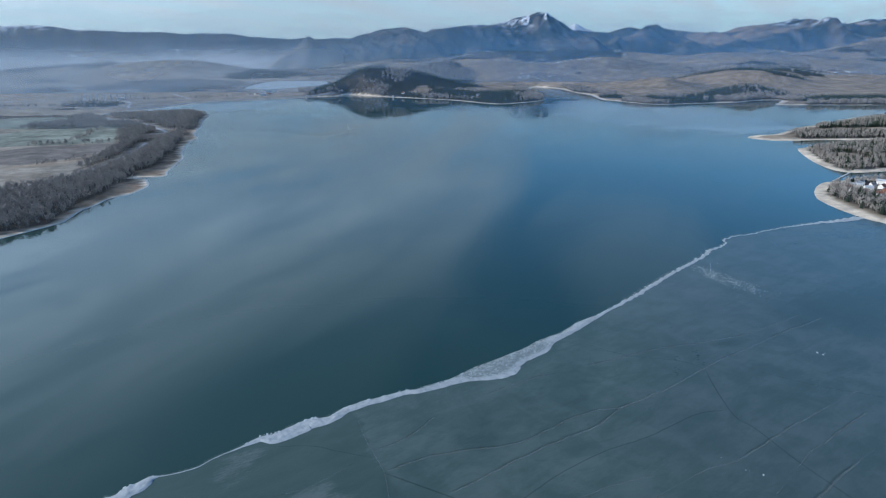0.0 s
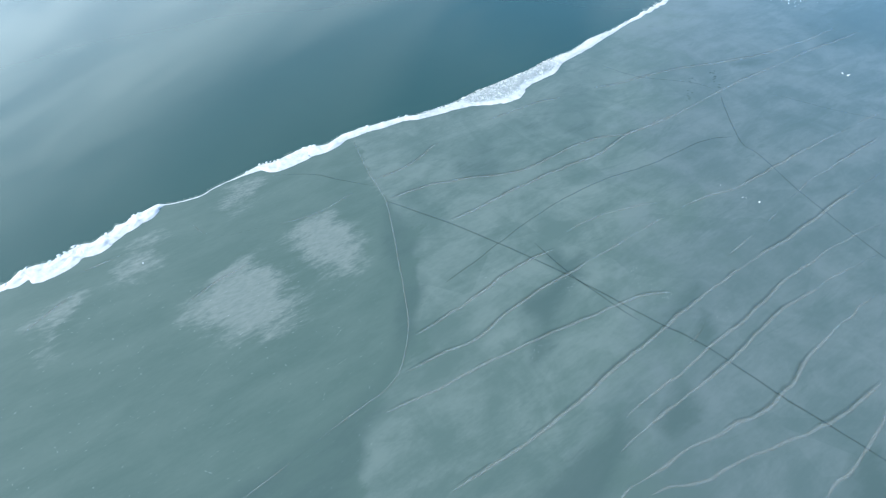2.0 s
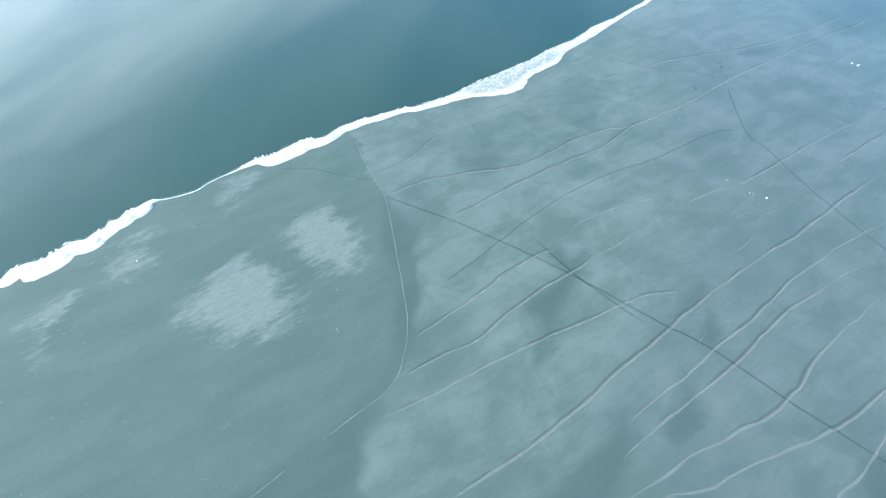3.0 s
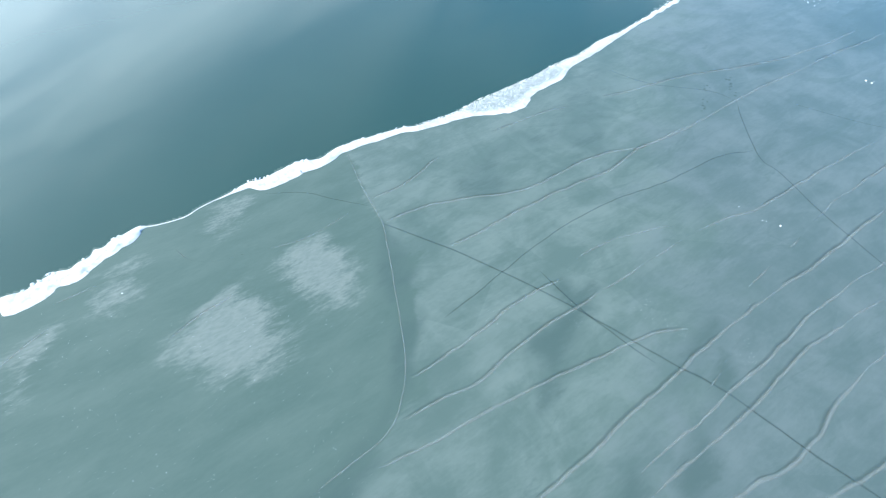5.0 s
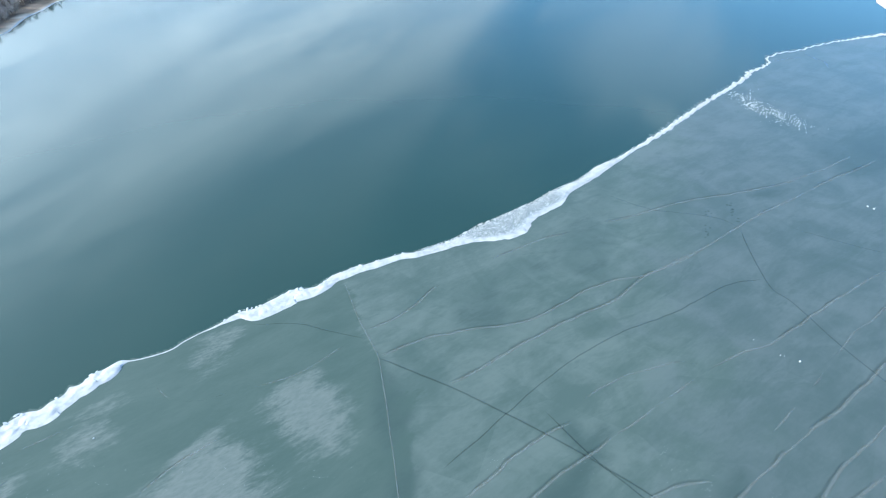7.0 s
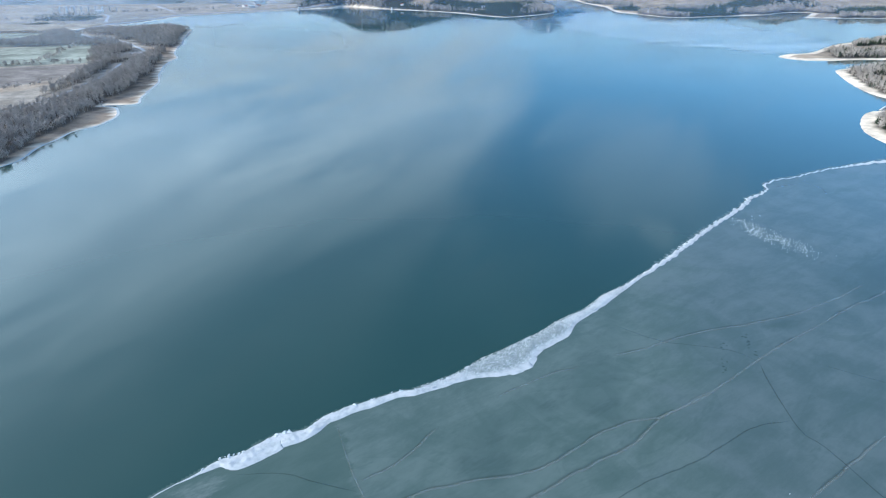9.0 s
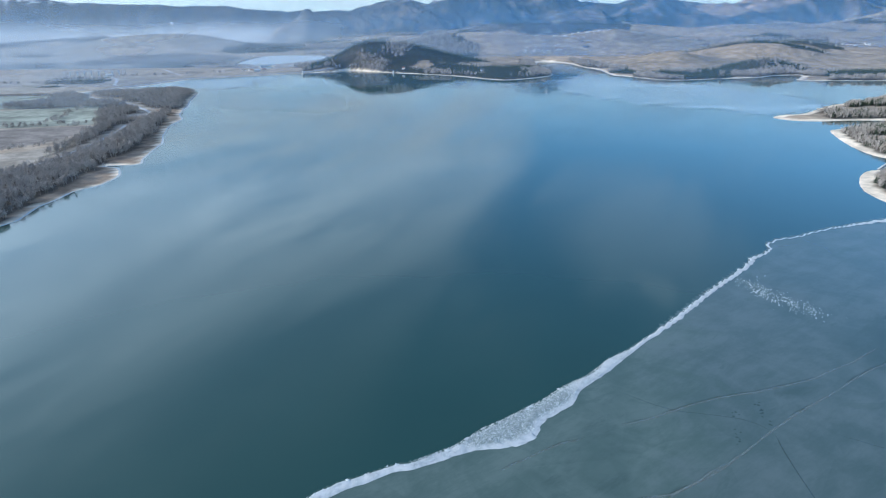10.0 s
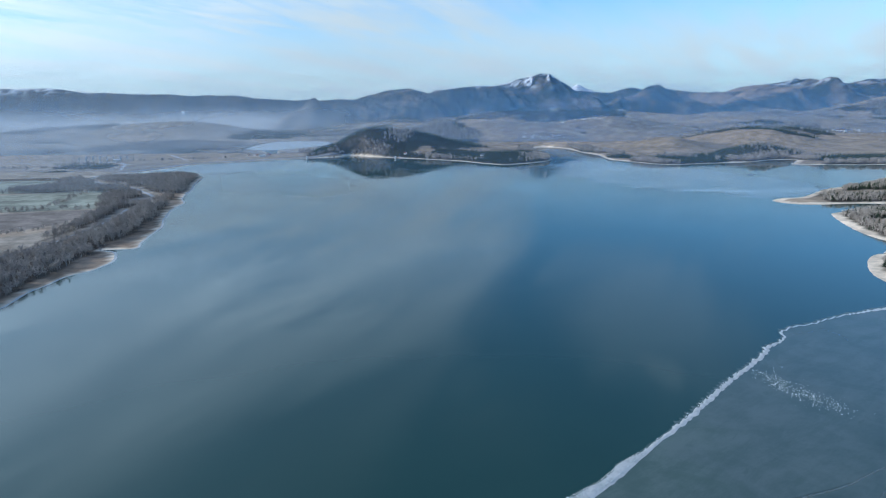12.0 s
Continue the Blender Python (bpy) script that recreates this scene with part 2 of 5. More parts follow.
def inside_distance(x, y, poly):
    """Distance from the polygon's rim, above zero inside."""
    best = np.full(x.shape, 1e18)
    ins = np.zeros(x.shape, bool)
    for (ax, ay), (bx, by) in zip(poly, np.roll(poly, -1, axis=0)):
        ex, ey = bx - ax, by - ay
        t = np.clip(((x - ax) * ex + (y - ay) * ey) / (ex * ex + ey * ey + 1e-9), 0, 1)
        best = np.minimum(best, (x - ax - t * ex) ** 2 + (y - ay - t * ey) ** 2)
        if ay != by:
            ins ^= ((ay > y) != (by > y)) & (x < (bx - ax) * (y - ay) / (by - ay) + ax)
    return np.where(ins, 1, -1) * np.sqrt(best)


def grid_mesh(name, xs, ys, z, keep=None, attrs=None, mat=None, colors=None):
    """A sheet over the lines xs, ys, with heights z[iy, ix]."""
    ny, nx = z.shape
    gx, gy = np.meshgrid(xs, ys)
    co = np.stack([gx, gy, z], -1).reshape(-1, 3)
    i = np.arange(ny * nx).reshape(ny, nx)
    faces = np.stack([i[:-1, :-1], i[:-1, 1:], i[1:, 1:], i[1:, :-1]], -1).reshape(-1, 4)
    if keep is not None:
        faces = faces[keep.ravel()[faces].any(1)]
        used = np.zeros(len(co), bool)
        used[faces.ravel()] = True
        new_id = np.cumsum(used) - 1
        faces = new_id[faces]
        co = co[used]
        attrs = {k: v.ravel()[used] for k, v in (attrs or {}).items()}
        colors = {k: v.reshape(-1, 3)[used] for k, v in (colors or {}).items()}
    me = raw_mesh(name, co, faces, mat)
    for k, v in (attrs or {}).items():
        me.attributes.new(k, "FLOAT", "POINT").data.foreach_set("value", v.ravel().astype(np.float32))
    for k, v in (colors or {}).items():
        rgba = np.ones((len(co), 4), np.float32)
        rgba[:, :3] = v.reshape(-1, 3)
        me.attributes.new(k, "FLOAT_COLOR", "POINT").data.foreach_set("color", rgba.ravel())
    return me


def raw_mesh(name, co, faces, mat=None, smooth=True):
    faces = np.asarray(faces)
    k = faces.shape[1]
    me = bpy.data.meshes.new(name)
    me.vertices.add(len(co))
    me.vertices.foreach_set("co", np.asarray(co, np.float32).ravel())
    me.loops.add(len(faces) * k)
    me.loops.foreach_set("vertex_index", faces.astype(np.int32).ravel())
    me.polygons.add(len(faces))
    me.polygons.foreach_set("loop_start", np.arange(0, len(faces) * k, k, dtype=np.int32))
    me.polygons.foreach_set("use_smooth", np.full(len(faces), smooth))
    if mat:
        me.materials.append(mat)
    me.update()
    me.validate()
    return me


def part(name, bm, mat, parent=None, label=""):
    me = bpy.data.meshes.new(name)
    bm.to_mesh(me)
    bm.free()
    me.materials.append(mat)
    ob = new(name, me)
    ob.parent = parent
    return tagged(ob, label)


# ---------------------------------------------------------------- the lake's outline
SHORE_WEST = curve([(-470, 300), (-400, 430), (-350, 522), (-346, 545), (-351, 575), (-349, 600), (-348, 628), (-337, 646), (-335, 665), (-335, 684), (-345, 708), (-358, 727), (-378, 733),
                    (-342, 741), (-350, 770), (-360, 819), (-369, 867), (-393, 930), (-418, 1014), (-424, 1070), (-449, 1122), (-470, 1190), (-478, 1231), (-506, 1317), (-528, 1400), (-540, 1459)], 8, 2.0, 1)
SHORE_BAY = curve([(-540, 1459), (-600, 1500), (-680, 1470), (-760, 1440), (-815, 1450), (-790, 1510), (-732, 1610), (-680, 1782), (-604, 1830), (-429, 1934), (-330, 1983)], 12, 2.0, 2)
SHORE_HILL = curve([(-330, 1983), (-288, 2028), (-148, 1925), (19, 1808), (120, 1694), (164, 1674), (244, 1729), (296, 1810), (303, 1950), (297, 2090), (325, 2300), (370, 2330), (420, 2230), (438, 2068), (463, 1949)], 12, 3.0, 3)
SHORE_NORTH = curve([(463, 1949), (456, 1790), (476, 1752), (506, 1698), (555, 1630), (662, 1648), (792, 1681), (857, 1724), (930, 1731), (886, 1654), (867, 1600), (1062, 1573), (1400, 1560), (1500, 1450), (1300, 1330)], 12, 3.0, 4)
SHORE_SPIT_A = curve([(1300, 1330), (1000, 1330), (851, 1276), (760, 1214), (688, 1172), (640, 1131), (577, 1070), (540, 1060), (510, 1033), (523, 1004), (558, 992), (605, 998), (661, 995), (790, 1000), (950, 1010)], 8, 1.5, 5)
SHORE_SPIT_B = curve([(950, 1010), (820, 1000), (709, 984), (620, 955), (542, 923), (526, 908), (502, 846), (486, 785), (487, 740), (505, 733), (544, 741), (640, 745), (760, 755)], 8, 1.5, 6)
SHORE_SPIT_C = curve([(760, 755), (640, 712), (540, 703), (490, 700), (446, 687), (423, 676), (391, 632), (377, 598), (374, 565), (376, 534), (385, 512), (430, 440), (560, 360), (800, 250), (900, 100)], 8, 1.5, 7)
SHORE_BACK = np.array([(900, -300), (800, -1300), (-500, -1400), (-800, -900), (-640, -100)], float)
LAKE = np.concatenate([SHORE_WEST, SHORE_BAY[1:], SHORE_HILL[1:], SHORE_NORTH[1:], SHORE_SPIT_A[1:], SHORE_SPIT_B[1:], SHORE_SPIT_C[1:], SHORE_BACK])
LAKE_COARSE = np.concatenate([LAKE[:-len(SHORE_BACK)][::8], SHORE_BACK])
LOWER_LAKE = curve([(-762, 2384), (-790, 2600), (-779, 2860), (-690, 2930), (-587, 2914), (-491, 2806), (-471, 2567), (-533, 2442), (-600, 2300), (-560, 2150), (-590, 2140), (-650, 2290), (-762, 2384)], 20, 4.0, 8)

# skyline of the mountains: place along the range and height
RANGE = np.array([(-4600, 300), (-3700, 312), (-3321, 312), (-3153, 306), (-2982, 312), (-2816, 294), (-2692, 272), (-2480, 270), (-2312, 260), (-2059, 257), (-1891, 243), (-1721, 249), (-1553, 239),
                  (-1385, 217), (-1132, 202), (-1005, 213), (-900, 183), (-797, 135), (-624, 221), (-454, 260), (-264, 278), (-96, 236), (51, 271), (262, 293), (387, 292), (471, 311), (554, 338),
                  (617, 346), (708, 381), (785, 336), (849, 295), (934, 253), (1145, 230), (1229, 229), (1373, 268), (1522, 230), (1604, 258), (1774, 236), (1922, 218), (2067, 228)], float)
RANGE_EAST = np.array([(2190, 260), (2355, 278), (2479, 289), (2600, 320), (2688, 286), (2855, 281), (2981, 279), (3102, 306), (3254, 316), (3700, 300), (4600, 330)], float)
RANGE = np.concatenate([RANGE, RANGE_EAST])

# rolling hills: middle x, y, half widths, height
HILLS = [(-255, 2150, 110, 150, 62), (-100, 2165, 120, 140, 46), (60, 2080, 150, 110, 16), (180, 1880, 90, 110, 10), (300, 2800, 420, 300, 44), (60, 2950, 300, 260, 30), (760, 2920, 300, 200, 58),
         (1250, 2450, 420, 220, 34), (1030, 2310, 170, 90, 34), (1270, 2370, 110, 70, 18), (720, 2100, 120, 110, 38), (1090, 2180, 170, 90, 40), (890, 1850, 90, 70, 28), (1600, 3450, 420, 200, 50), (1750, 3000, 600, 300, 36),
         (2500, 3560, 330, 220, 130), (2400, 2600, 600, 500, 40), (680, 3715, 330, 140, 72), (300, 3770, 220, 120, 52), (-20, 3590, 120, 80, 30), (1150, 3700, 260, 160, 44),
         (-1650, 3330, 520, 150, 56), (-1250, 3330, 330, 120, 44), (-350, 3700, 500, 350, 30), (-2600, 3300, 800, 300, 24), (1350, 3300, 260, 200, 24), (2100, 3800, 600, 300, 30)]
# mountains that stand before the crest: middle x, y, reach and height
MOUNTS = [(-884, 4290, 330, 240, 196), (60, 4440, 480, 420, 208), (330, 4420, 330, 380, 180), (655, 4560, 430, 480, 264), (-60, 4150, 380, 260, 122), (1432, 4340, 430, 420, 210), (1080, 4450, 380, 420, 190),
          (1830, 4420, 420, 420, 176), (2180, 4460, 440, 420, 215), (2640, 4420, 460, 520, 240), (3100, 4300, 460, 460, 235), (-400, 4500, 380, 420, 214), (900, 4250, 300, 240, 120), (1650, 4150, 330, 240, 112)]


def land_height(x, y):
    """Height of the land, and the distance to the water."""
    inland = np.empty(x.shape)
    close = (y < 2750) & (y > 250) & (np.abs(x) < 1900)
    inland[close] = -inside_distance(x[close], y[close], LAKE)
    inland[~close] = -inside_distance(x[~close], y[~close], LAKE_COARSE)
    inland = np.minimum(inland, -inside_distance(x, y, LOWER_LAKE))
    d = np.clip(inland, 0, None)
    h = 0.07 * np.minimum(d, 28) + 3.0 * (1 - np.exp(-np.clip(d - 28, 0, None) / 60))
    far = np.clip((y - 1500) / 1500, 0, 1) * np.clip(d / 250, 0, 1)
    rough = fbm(x, y, 420, 5) - 0.5
    h += far * rough * 34 * np.where(x < -300, 0.35, 1.0) + np.clip(d / 120, 0, 1) * (fbm(x + 900, y, 160, 4) - 0.5) * 4
    h += 40 * np.clip((y - 2300) / 1500, 0, 1) * np.clip((x + 500) / 600, 0, 1)
    for hx, hy, sx, sy, hh in HILLS:
        h += hh * np.exp(-((x - hx) / sx) ** 2 - ((y - hy) / sy) ** 2) * np.clip(d / 45, 0, 1)
    # the range at the back, with spurs that run down towards the valley
    top = np.interp(x, RANGE[:, 0], RANGE[:, 1])
    west = np.clip((-700 - x) / 300, 0, 1)
    wide = 980 * (1 - west) + 420 * west
    g = np.clip(1 - (4800 - y) / wide, 0, 1)
    g = g * g * (3 - 2 * g) * 0.45 + g * 0.55
    wx, wy = x + (fbm(x, y, 240, 4) - 0.5) * 190, y + (fbm(x + 700, y, 240, 4) - 0.5) * 190
    spur = fbm(wx + 0.45 * wy, wy * 0.8, 400, 6, True) - 0.62
    face = np.clip(g * (1 - g) * 4, 0, 1)
    range_h = top * g * (0.80 + 0.20 * g) + face * spur * (190 - 60 * west) + (fbm(x, y, 75, 4, True) - 0.6) * 20 * np.clip(g * 2, 0, 1)
    for hx, hy, sx, sy, hh in MOUNTS:
        r = np.sqrt(((wx - hx) / sx) ** 2 + ((wy - hy) / sy) ** 2)
        fall = np.clip(1 - (np.sqrt(r * r + 0.02) - 0.141) / 0.87, 0, 1)
        h = np.where(r < 1, np.maximum(h, hh * fall ** 1.1 + np.clip(fall * (1 - fall) * 4, 0, 1) * spur * 90), h)
    crest = np.clip((y - 4500) / 300, 0, 1)
    h = np.where(g > 0, np.maximum(np.minimum(h, top * (1 - 0.25 * (1 - crest)) + 400 * (1 - crest)), h * (1 - g) + range_h), h)
    back = np.maximum(296 - np.abs(x - 1010) * 0.42 + (fbm(x, y, 40, 3) - 0.5) * 14, 208 - np.abs(x + 800) * 0.06) * np.clip((y - 4850) / 60, 0, 1)
    h = np.where(y > 4800, np.maximum(np.maximum(top - (y - 4800) * 0.9, 20) + spur * 6, back), h)
    bed = -np.minimum(0.10 * np.clip(-inland, 0, None), 6) - 0.05
    return np.where(inland > 0, h + 0.02, bed), inland


def graded(*runs):
    """Grid lines from (start, end, step) runs that follow one another."""
    out = [np.arange(a, b, s) for a, b, s in runs] + [np.array([runs[-1][1]])]
    return np.concatenate(out)

# ---------------------------------------------------------------- ground
GX = graded((-4600, -3500, 40), (-3500, -1200, 20), (-1200, -880, 14), (-880, 1100, 7), (1100, 3600, 15), (3600, 4600, 40))
GY = graded((-2600, 200, 100), (200, 480, 20), (480, 2350, 7), (2350, 3700, 16), (3700, 4960, 12))
gx, gy = np.meshgrid(GX, GY)
gz, inland = land_height(gx, gy)


ROADS = [
    (curve([(-640, 1278), (-653, 1293), (-713, 1342), (-760, 1403), (-800, 1469), (-790, 1530), (-740, 1640), (-700, 1785), (-610, 1850), (-430, 1955), (-340, 2005)], 6.0), 8.0, "pale frosted road along the dam"),
    (curve([(-640, 1278), (-588, 1239), (-549, 1190), (-504, 1132), (-492, 1085)], 6.0), 6.0, "narrow frosted lane between the trees"),
    (curve([(-500, 620), (-459, 688), (-448, 725), (-442, 762), (-443, 816), (-457, 912), (-480, 1000)], 6.0), 4.5, "narrow pale lane between two belts of trees"),
    (curve([(-880, 2065), (-790, 1930), (-744, 1868)], 6.0), 7.0, "pale frosted road to the dam"),
    (curve([(-1700, 1760), (-1300, 1800), (-1060, 1820), (-900, 1790), (-800, 1600)], 6.0), 7.0, "pale country road across the fields")]


def near_line(x, y, line, reach):
    best = np.full(x.shape, 1e9)
    box = (x > line[:, 0].min() - reach) & (x < line[:, 0].max() + reach) & (y > line[:, 1].min() - reach) & (y < line[:, 1].max() + reach)
    bx, by = x[box], y[box]
    d = np.full(bx.shape, 1e9)
    for px, py in line:
        d = np.minimum(d, (bx - px) ** 2 + (by - py) ** 2)
    best[box] = d
    return best < reach * reach


def blot(x, y, cx, cy, rx, ry, turn=0.0, ragged=0.35, size=60):
    """One inside a ragged oval, falling to nought outside."""
    c, s = math.cos(radians(turn)), math.sin(radians(turn))
    u, v = ((x - cx) * c + (y - cy) * s) / rx, (-(x - cx) * s + (y - cy) * c) / ry
    return 1 - np.sqrt(u * u + v * v) + (fbm(x, y, size, 4) - 0.5) * 2 * ragged


WEST_WOOD = np.array([(-410, 430), (-378, 496), (-356, 532), (-360, 590), (-362, 640), (-366, 690), (-376, 760), (-386, 850), (-426, 980), (-470, 1150), (-590, 1150), (-512, 985), (-482, 885), (-462, 755), (-474, 675), (-465, 600), (-540, 480), (-540, 430)], float)
FIELD_WOOD = np.array([(-1300, 1325), (-960, 1350), (-770, 1372), (-745, 1425), (-830, 1465), (-980, 1425), (-1300, 1390)], float)


def wooded(x, y, d, z):
    """Above zero where trees stand."""
    f = np.full(x.shape, -1.0)
    belt = (x < -300) & (y < 1480) & (y > 380)
    f = np.where(belt & (inside_distance(x, y, WEST_WOOD) + (fbm(x, y, 40, 3) - 0.5) * 26 > 0), 0.6, f)
    f = np.where(inside_distance(x, y, FIELD_WOOD) + (fbm(x, y, 60, 3) - 0.5) * 40 > 0, 0.6, f)
    f = np.where((x < -440) & (x > -800) & (y > 1180) & (y < 1560) & (d > 8) & (fbm(x, y, 120, 3) > 0.32), 0.6, f)
    f = np.where((x < -440) & (x > -640) & (y > 1000) & (y < 1250) & (d > 20) & (d < 125) & (fbm(x, y, 90, 3) > 0.42), 0.6, f)
    f = np.maximum(f, np.maximum(blot(x, y, -255, 2090, 210, 180), blot(x, y, -60, 2110, 210, 90, -12)))
    f = np.maximum(f, np.maximum(blot(x, y, 215, 1830, 85, 110, -40), blot(x, y, 90, 1905, 190, 55, -35)))
    f = np.where((y > 1600) & (y < 2300) & (x > -330) & (x < 330) & (d > 10) & (d < 60) & (fbm(x, y, 60, 3) > 0.30), 0.5, f)
    f = np.where((x > 395) & (x < 900) & (y > 520) & (y < 1330) & (d > 13) & (fbm(x, y, 70, 3) > 0.33), 0.6, f)
    f = np.where((x > 480) & (x < 585) & (y > 975) & (y < 1085), -1, f)
    f = np.where((x > 640) & (x < 900) & (y > 1055) & (y < 1120), -1, f)
    f = np.where((x > 430) & (x < 700) & (y > 560) & (y < 690) & (d > 30), -1, f)
    f = np.maximum(f, np.maximum(blot(x, y, 895, 1850, 105, 85), np.maximum(blot(x, y, 1030, 2345, 190, 85, -20), blot(x, y, 1275, 2400, 130, 75, -25))))
    f = np.maximum(f, np.maximum(blot(x, y, 1500, 2720, 150, 110), blot(x, y, 1250, 1720, 330, 75)))
    f = np.where((y > 1500) & (y < 2400) & (x > 440) & (d > 8) & (d < 70) & (fbm(x, y, 110, 3) > 0.43), 0.5, f)
    f = np.maximum(f, np.maximum(np.maximum(blot(x, y, 300, 3790, 260, 130), blot(x, y, 680, 3720, 350, 150)), np.maximum(blot(x, y, -20, 3590, 120, 90), blot(x, y, 930, 3120, 200, 110, -20))))
    f = np.where((y > 2150) & (y < 4050) & (d > 60), np.maximum(f, (fbm(x, y * 0.8, 300, 5) - np.where(x > -300, 0.585, 0.60)) * 9), f)
    f = np.where((x < -300) & (y > 1550) & (d > 40), np.maximum(f, (fbm(x * 0.8, y, 240, 5) - 0.60) * 9), f)
    f = np.maximum(f, blot(x, y, 690, 1800, 130, 60, 8, 0.6, 90))
    for line, wide, _ in ROADS:
        f = np.where(near_line(x, y, line, wide + 8), -1, f)
    f = np.where((np.abs(x + 500) < 26) & (np.abs(y - 1085) < 34), -1, f)
    return np.where(d > 6, f, -1)


wood = wooded(gx, gy, inland, gz)
cover = np.empty(gx.shape + (3,))
# pasture, ploughland and stubble in patches
patch = value_noise(np.floor(gx / 210 + fbm(gx, gy, 500, 2) * 2.0) * 3.3, np.floor(gy / 150 + fbm(gx + 300, gy, 400, 2) * 2.0) * 5.1)
for k, (a, b) in enumerate(((0.360, 0.215), (0.275, 0.178), (0.195, 0.134))):
    cover[..., k] = a * (1 - patch) + b * patch


def paint(mask, rgb):
    m = np.clip(mask, 0, 1)[..., None]
    cover[:] = cover * (1 - m) + np.array(rgb) * m


def plot(points, rgb, soft=8.0):
    paint(inside_distance(gx, gy, np.array(points, float)) / soft + 0.5, rgb)


left = np.clip((-250 - gx) / 200, 0, 1)
# western plain blended paler and greyer: haze brightness put into its colour
paint(left * 0.5, (0.30, 0.285, 0.255))
paint((inland < np.where(gx < -250, 7, 15)) & (inland > -30) & (gy < 2400), (0.66, 0.555, 0.43))
paint((inland < 44) & (inland > 5) & (gx < -250) & (gy < 1300), (0.34, 0.25, 0.175))
paint((inland < 44) & (inland > 5) & (gx < -250) & (gy < 1300) & (fbm(gx, gy * 0.5, 40, 3) > 0.5), (0.24, 0.18, 0.13))
# woods' darkness put into the ground colour, so sparse stands look dense
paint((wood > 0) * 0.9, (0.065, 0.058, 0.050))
# the range: dark forest, pale bare slopes and screes, snow high on the north faces
steep = np.clip((gy - 3840) / 240 + (fbm(gx, gy, 300, 4) - 0.5) * 2.2, 0, 1) * np.clip(np.clip((gx + 1100) / 300, 0, 1) + np.clip((gy - 4400) / 80, 0, 1), 0, 1)
bare = np.clip((fbm(gx + 0.35 * gy, gy * 0.8, 230, 6) - 0.50) * 9, 0, 1)
paint(steep, (0.040, 0.050, 0.052))
stands = np.clip((fbm(gx, gy, 75, 5) - 0.47) * 14, 0, 1)
paint(steep * stands * 0.8, (0.018, 0.026, 0.030))
paint(steep * bare * 0.75 * np.clip((gx - 300) / 1400, 0.12, 1), (0.31, 0.235, 0.185))
paint(steep * np.clip((fbm(gx, gy, 46, 4) - 0.56) * 12, 0, 1) * 0.6 * np.clip((gx + 900) / 500, 0.1, 1), (0.190, 0.155, 0.130))
snow = np.clip((fbm(gx * 1.1, gy * 1.3, 80, 5, True) - np.where(gx < -1500, 0.70, 0.75)) * 30, 0, 1) * np.clip((gz - 248) / 60, 0, 1)
paint(steep * snow * 0.9, (0.74, 0.78, 0.84))
paint((gy > 4845) & (gx > 900) & (gx < 1200) & (gz > 225), (0.78, 0.80, 0.84))
plot([(-645, 957), (-560, 981), (-527, 989), (-505, 914), (-508, 866), (-534, 797), (-700, 800)], (0.20, 0.175, 0.155))
plot([(-782, 1156), (-705, 1193), (-646, 1235), (-597, 1165), (-557, 1079), (-532, 1000), (-651, 967), (-800, 930)], (0.25, 0.265, 0.22))
plot([(-935, 1377), (-834, 1389), (-718, 1351), (-678, 1237), (-792, 1171), (-1000, 1200)], (0.24, 0.26, 0.21))
plot([(-560, 770), (-523, 780), (-499, 795), (-485, 828), (-500, 850), (-540, 800)], (0.330, 0.265, 0.200))
plot([(-505, 1050), (-500, 1075), (-484, 1092), (-509, 1126), (-530, 1080)], (0.300, 0.290, 0.280))
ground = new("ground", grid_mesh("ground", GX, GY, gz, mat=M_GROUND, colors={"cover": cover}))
tagged(ground, "winter pasture, ploughland and forested mountain slopes", "ground", kind="structure")

# ---------------------------------------------------------------- water
WX = graded((-2000, 2000, 200))
WY = graded((-1600, 3200, 200))
water = new("water", grid_mesh("water", WX, WY, np.zeros((len(WY), len(WX))), mat=M_WATER))
tagged(water, "calm dark green lake water reflecting thin cloud", "lake", kind="structure")

# ---------------------------------------------------------------- ice sheet
EDGE_WEST = [(-620, -120), (-400, 8), (-240, 93), (-190, 123.5), (-165, 138.5), (-155, 144.3), (-146, 149.4), (-144.4, 152.5), (-143.3, 155.1), (-140.3, 157.2), (-135, 159.7), (-132.7, 161.9), (-131.3, 164.4), (-127.8, 167.8), (-124.4, 168.6), (-122.8, 170.9),
             (-119.8, 174.2), (-119.4, 177.2), (-116.4, 178.3), (-115, 182), (-111.1, 184.8), (-108, 188.4), (-103.7, 188.9), (-97.3, 191.2), (-92.7, 193.8), (-90, 197), (-85.2, 201.6)]
EDGE_NEAR = [(-85.2, 201.6), (-80, 206.2), (-74.8, 212), (-68.6, 214.6), (-63.8, 219.5), (-58.7, 223.6), (-55.8, 224.4), (-49.2, 226.4), (-44.1, 232.2), (-40.3, 234.7), (-35.1, 238.1), (-28.7, 241.1), (-21.8, 244.5), (-17.7, 246.3), (-12.6, 247.5), (-7, 250),
             (3.2, 255.9), (10.3, 262), (15.3, 266.7), (25, 273.2), (34.4, 280.3), (41.7, 285.8), (48.1, 291.8), (58.5, 300.1), (63.8, 304), (71.4, 311.4), (75.4, 316.6), (87, 325.4), (95.5, 333), (105.2, 342.6)]
EDGE_MID = [(105.2, 342.6), (123.1, 360.8), (138.5, 377.1), (155.2, 394.8), (171.8, 410.7), (184.2, 423.3), (197.9, 437.9), (202.5, 445.3), (214.4, 453), (222.6, 461)]
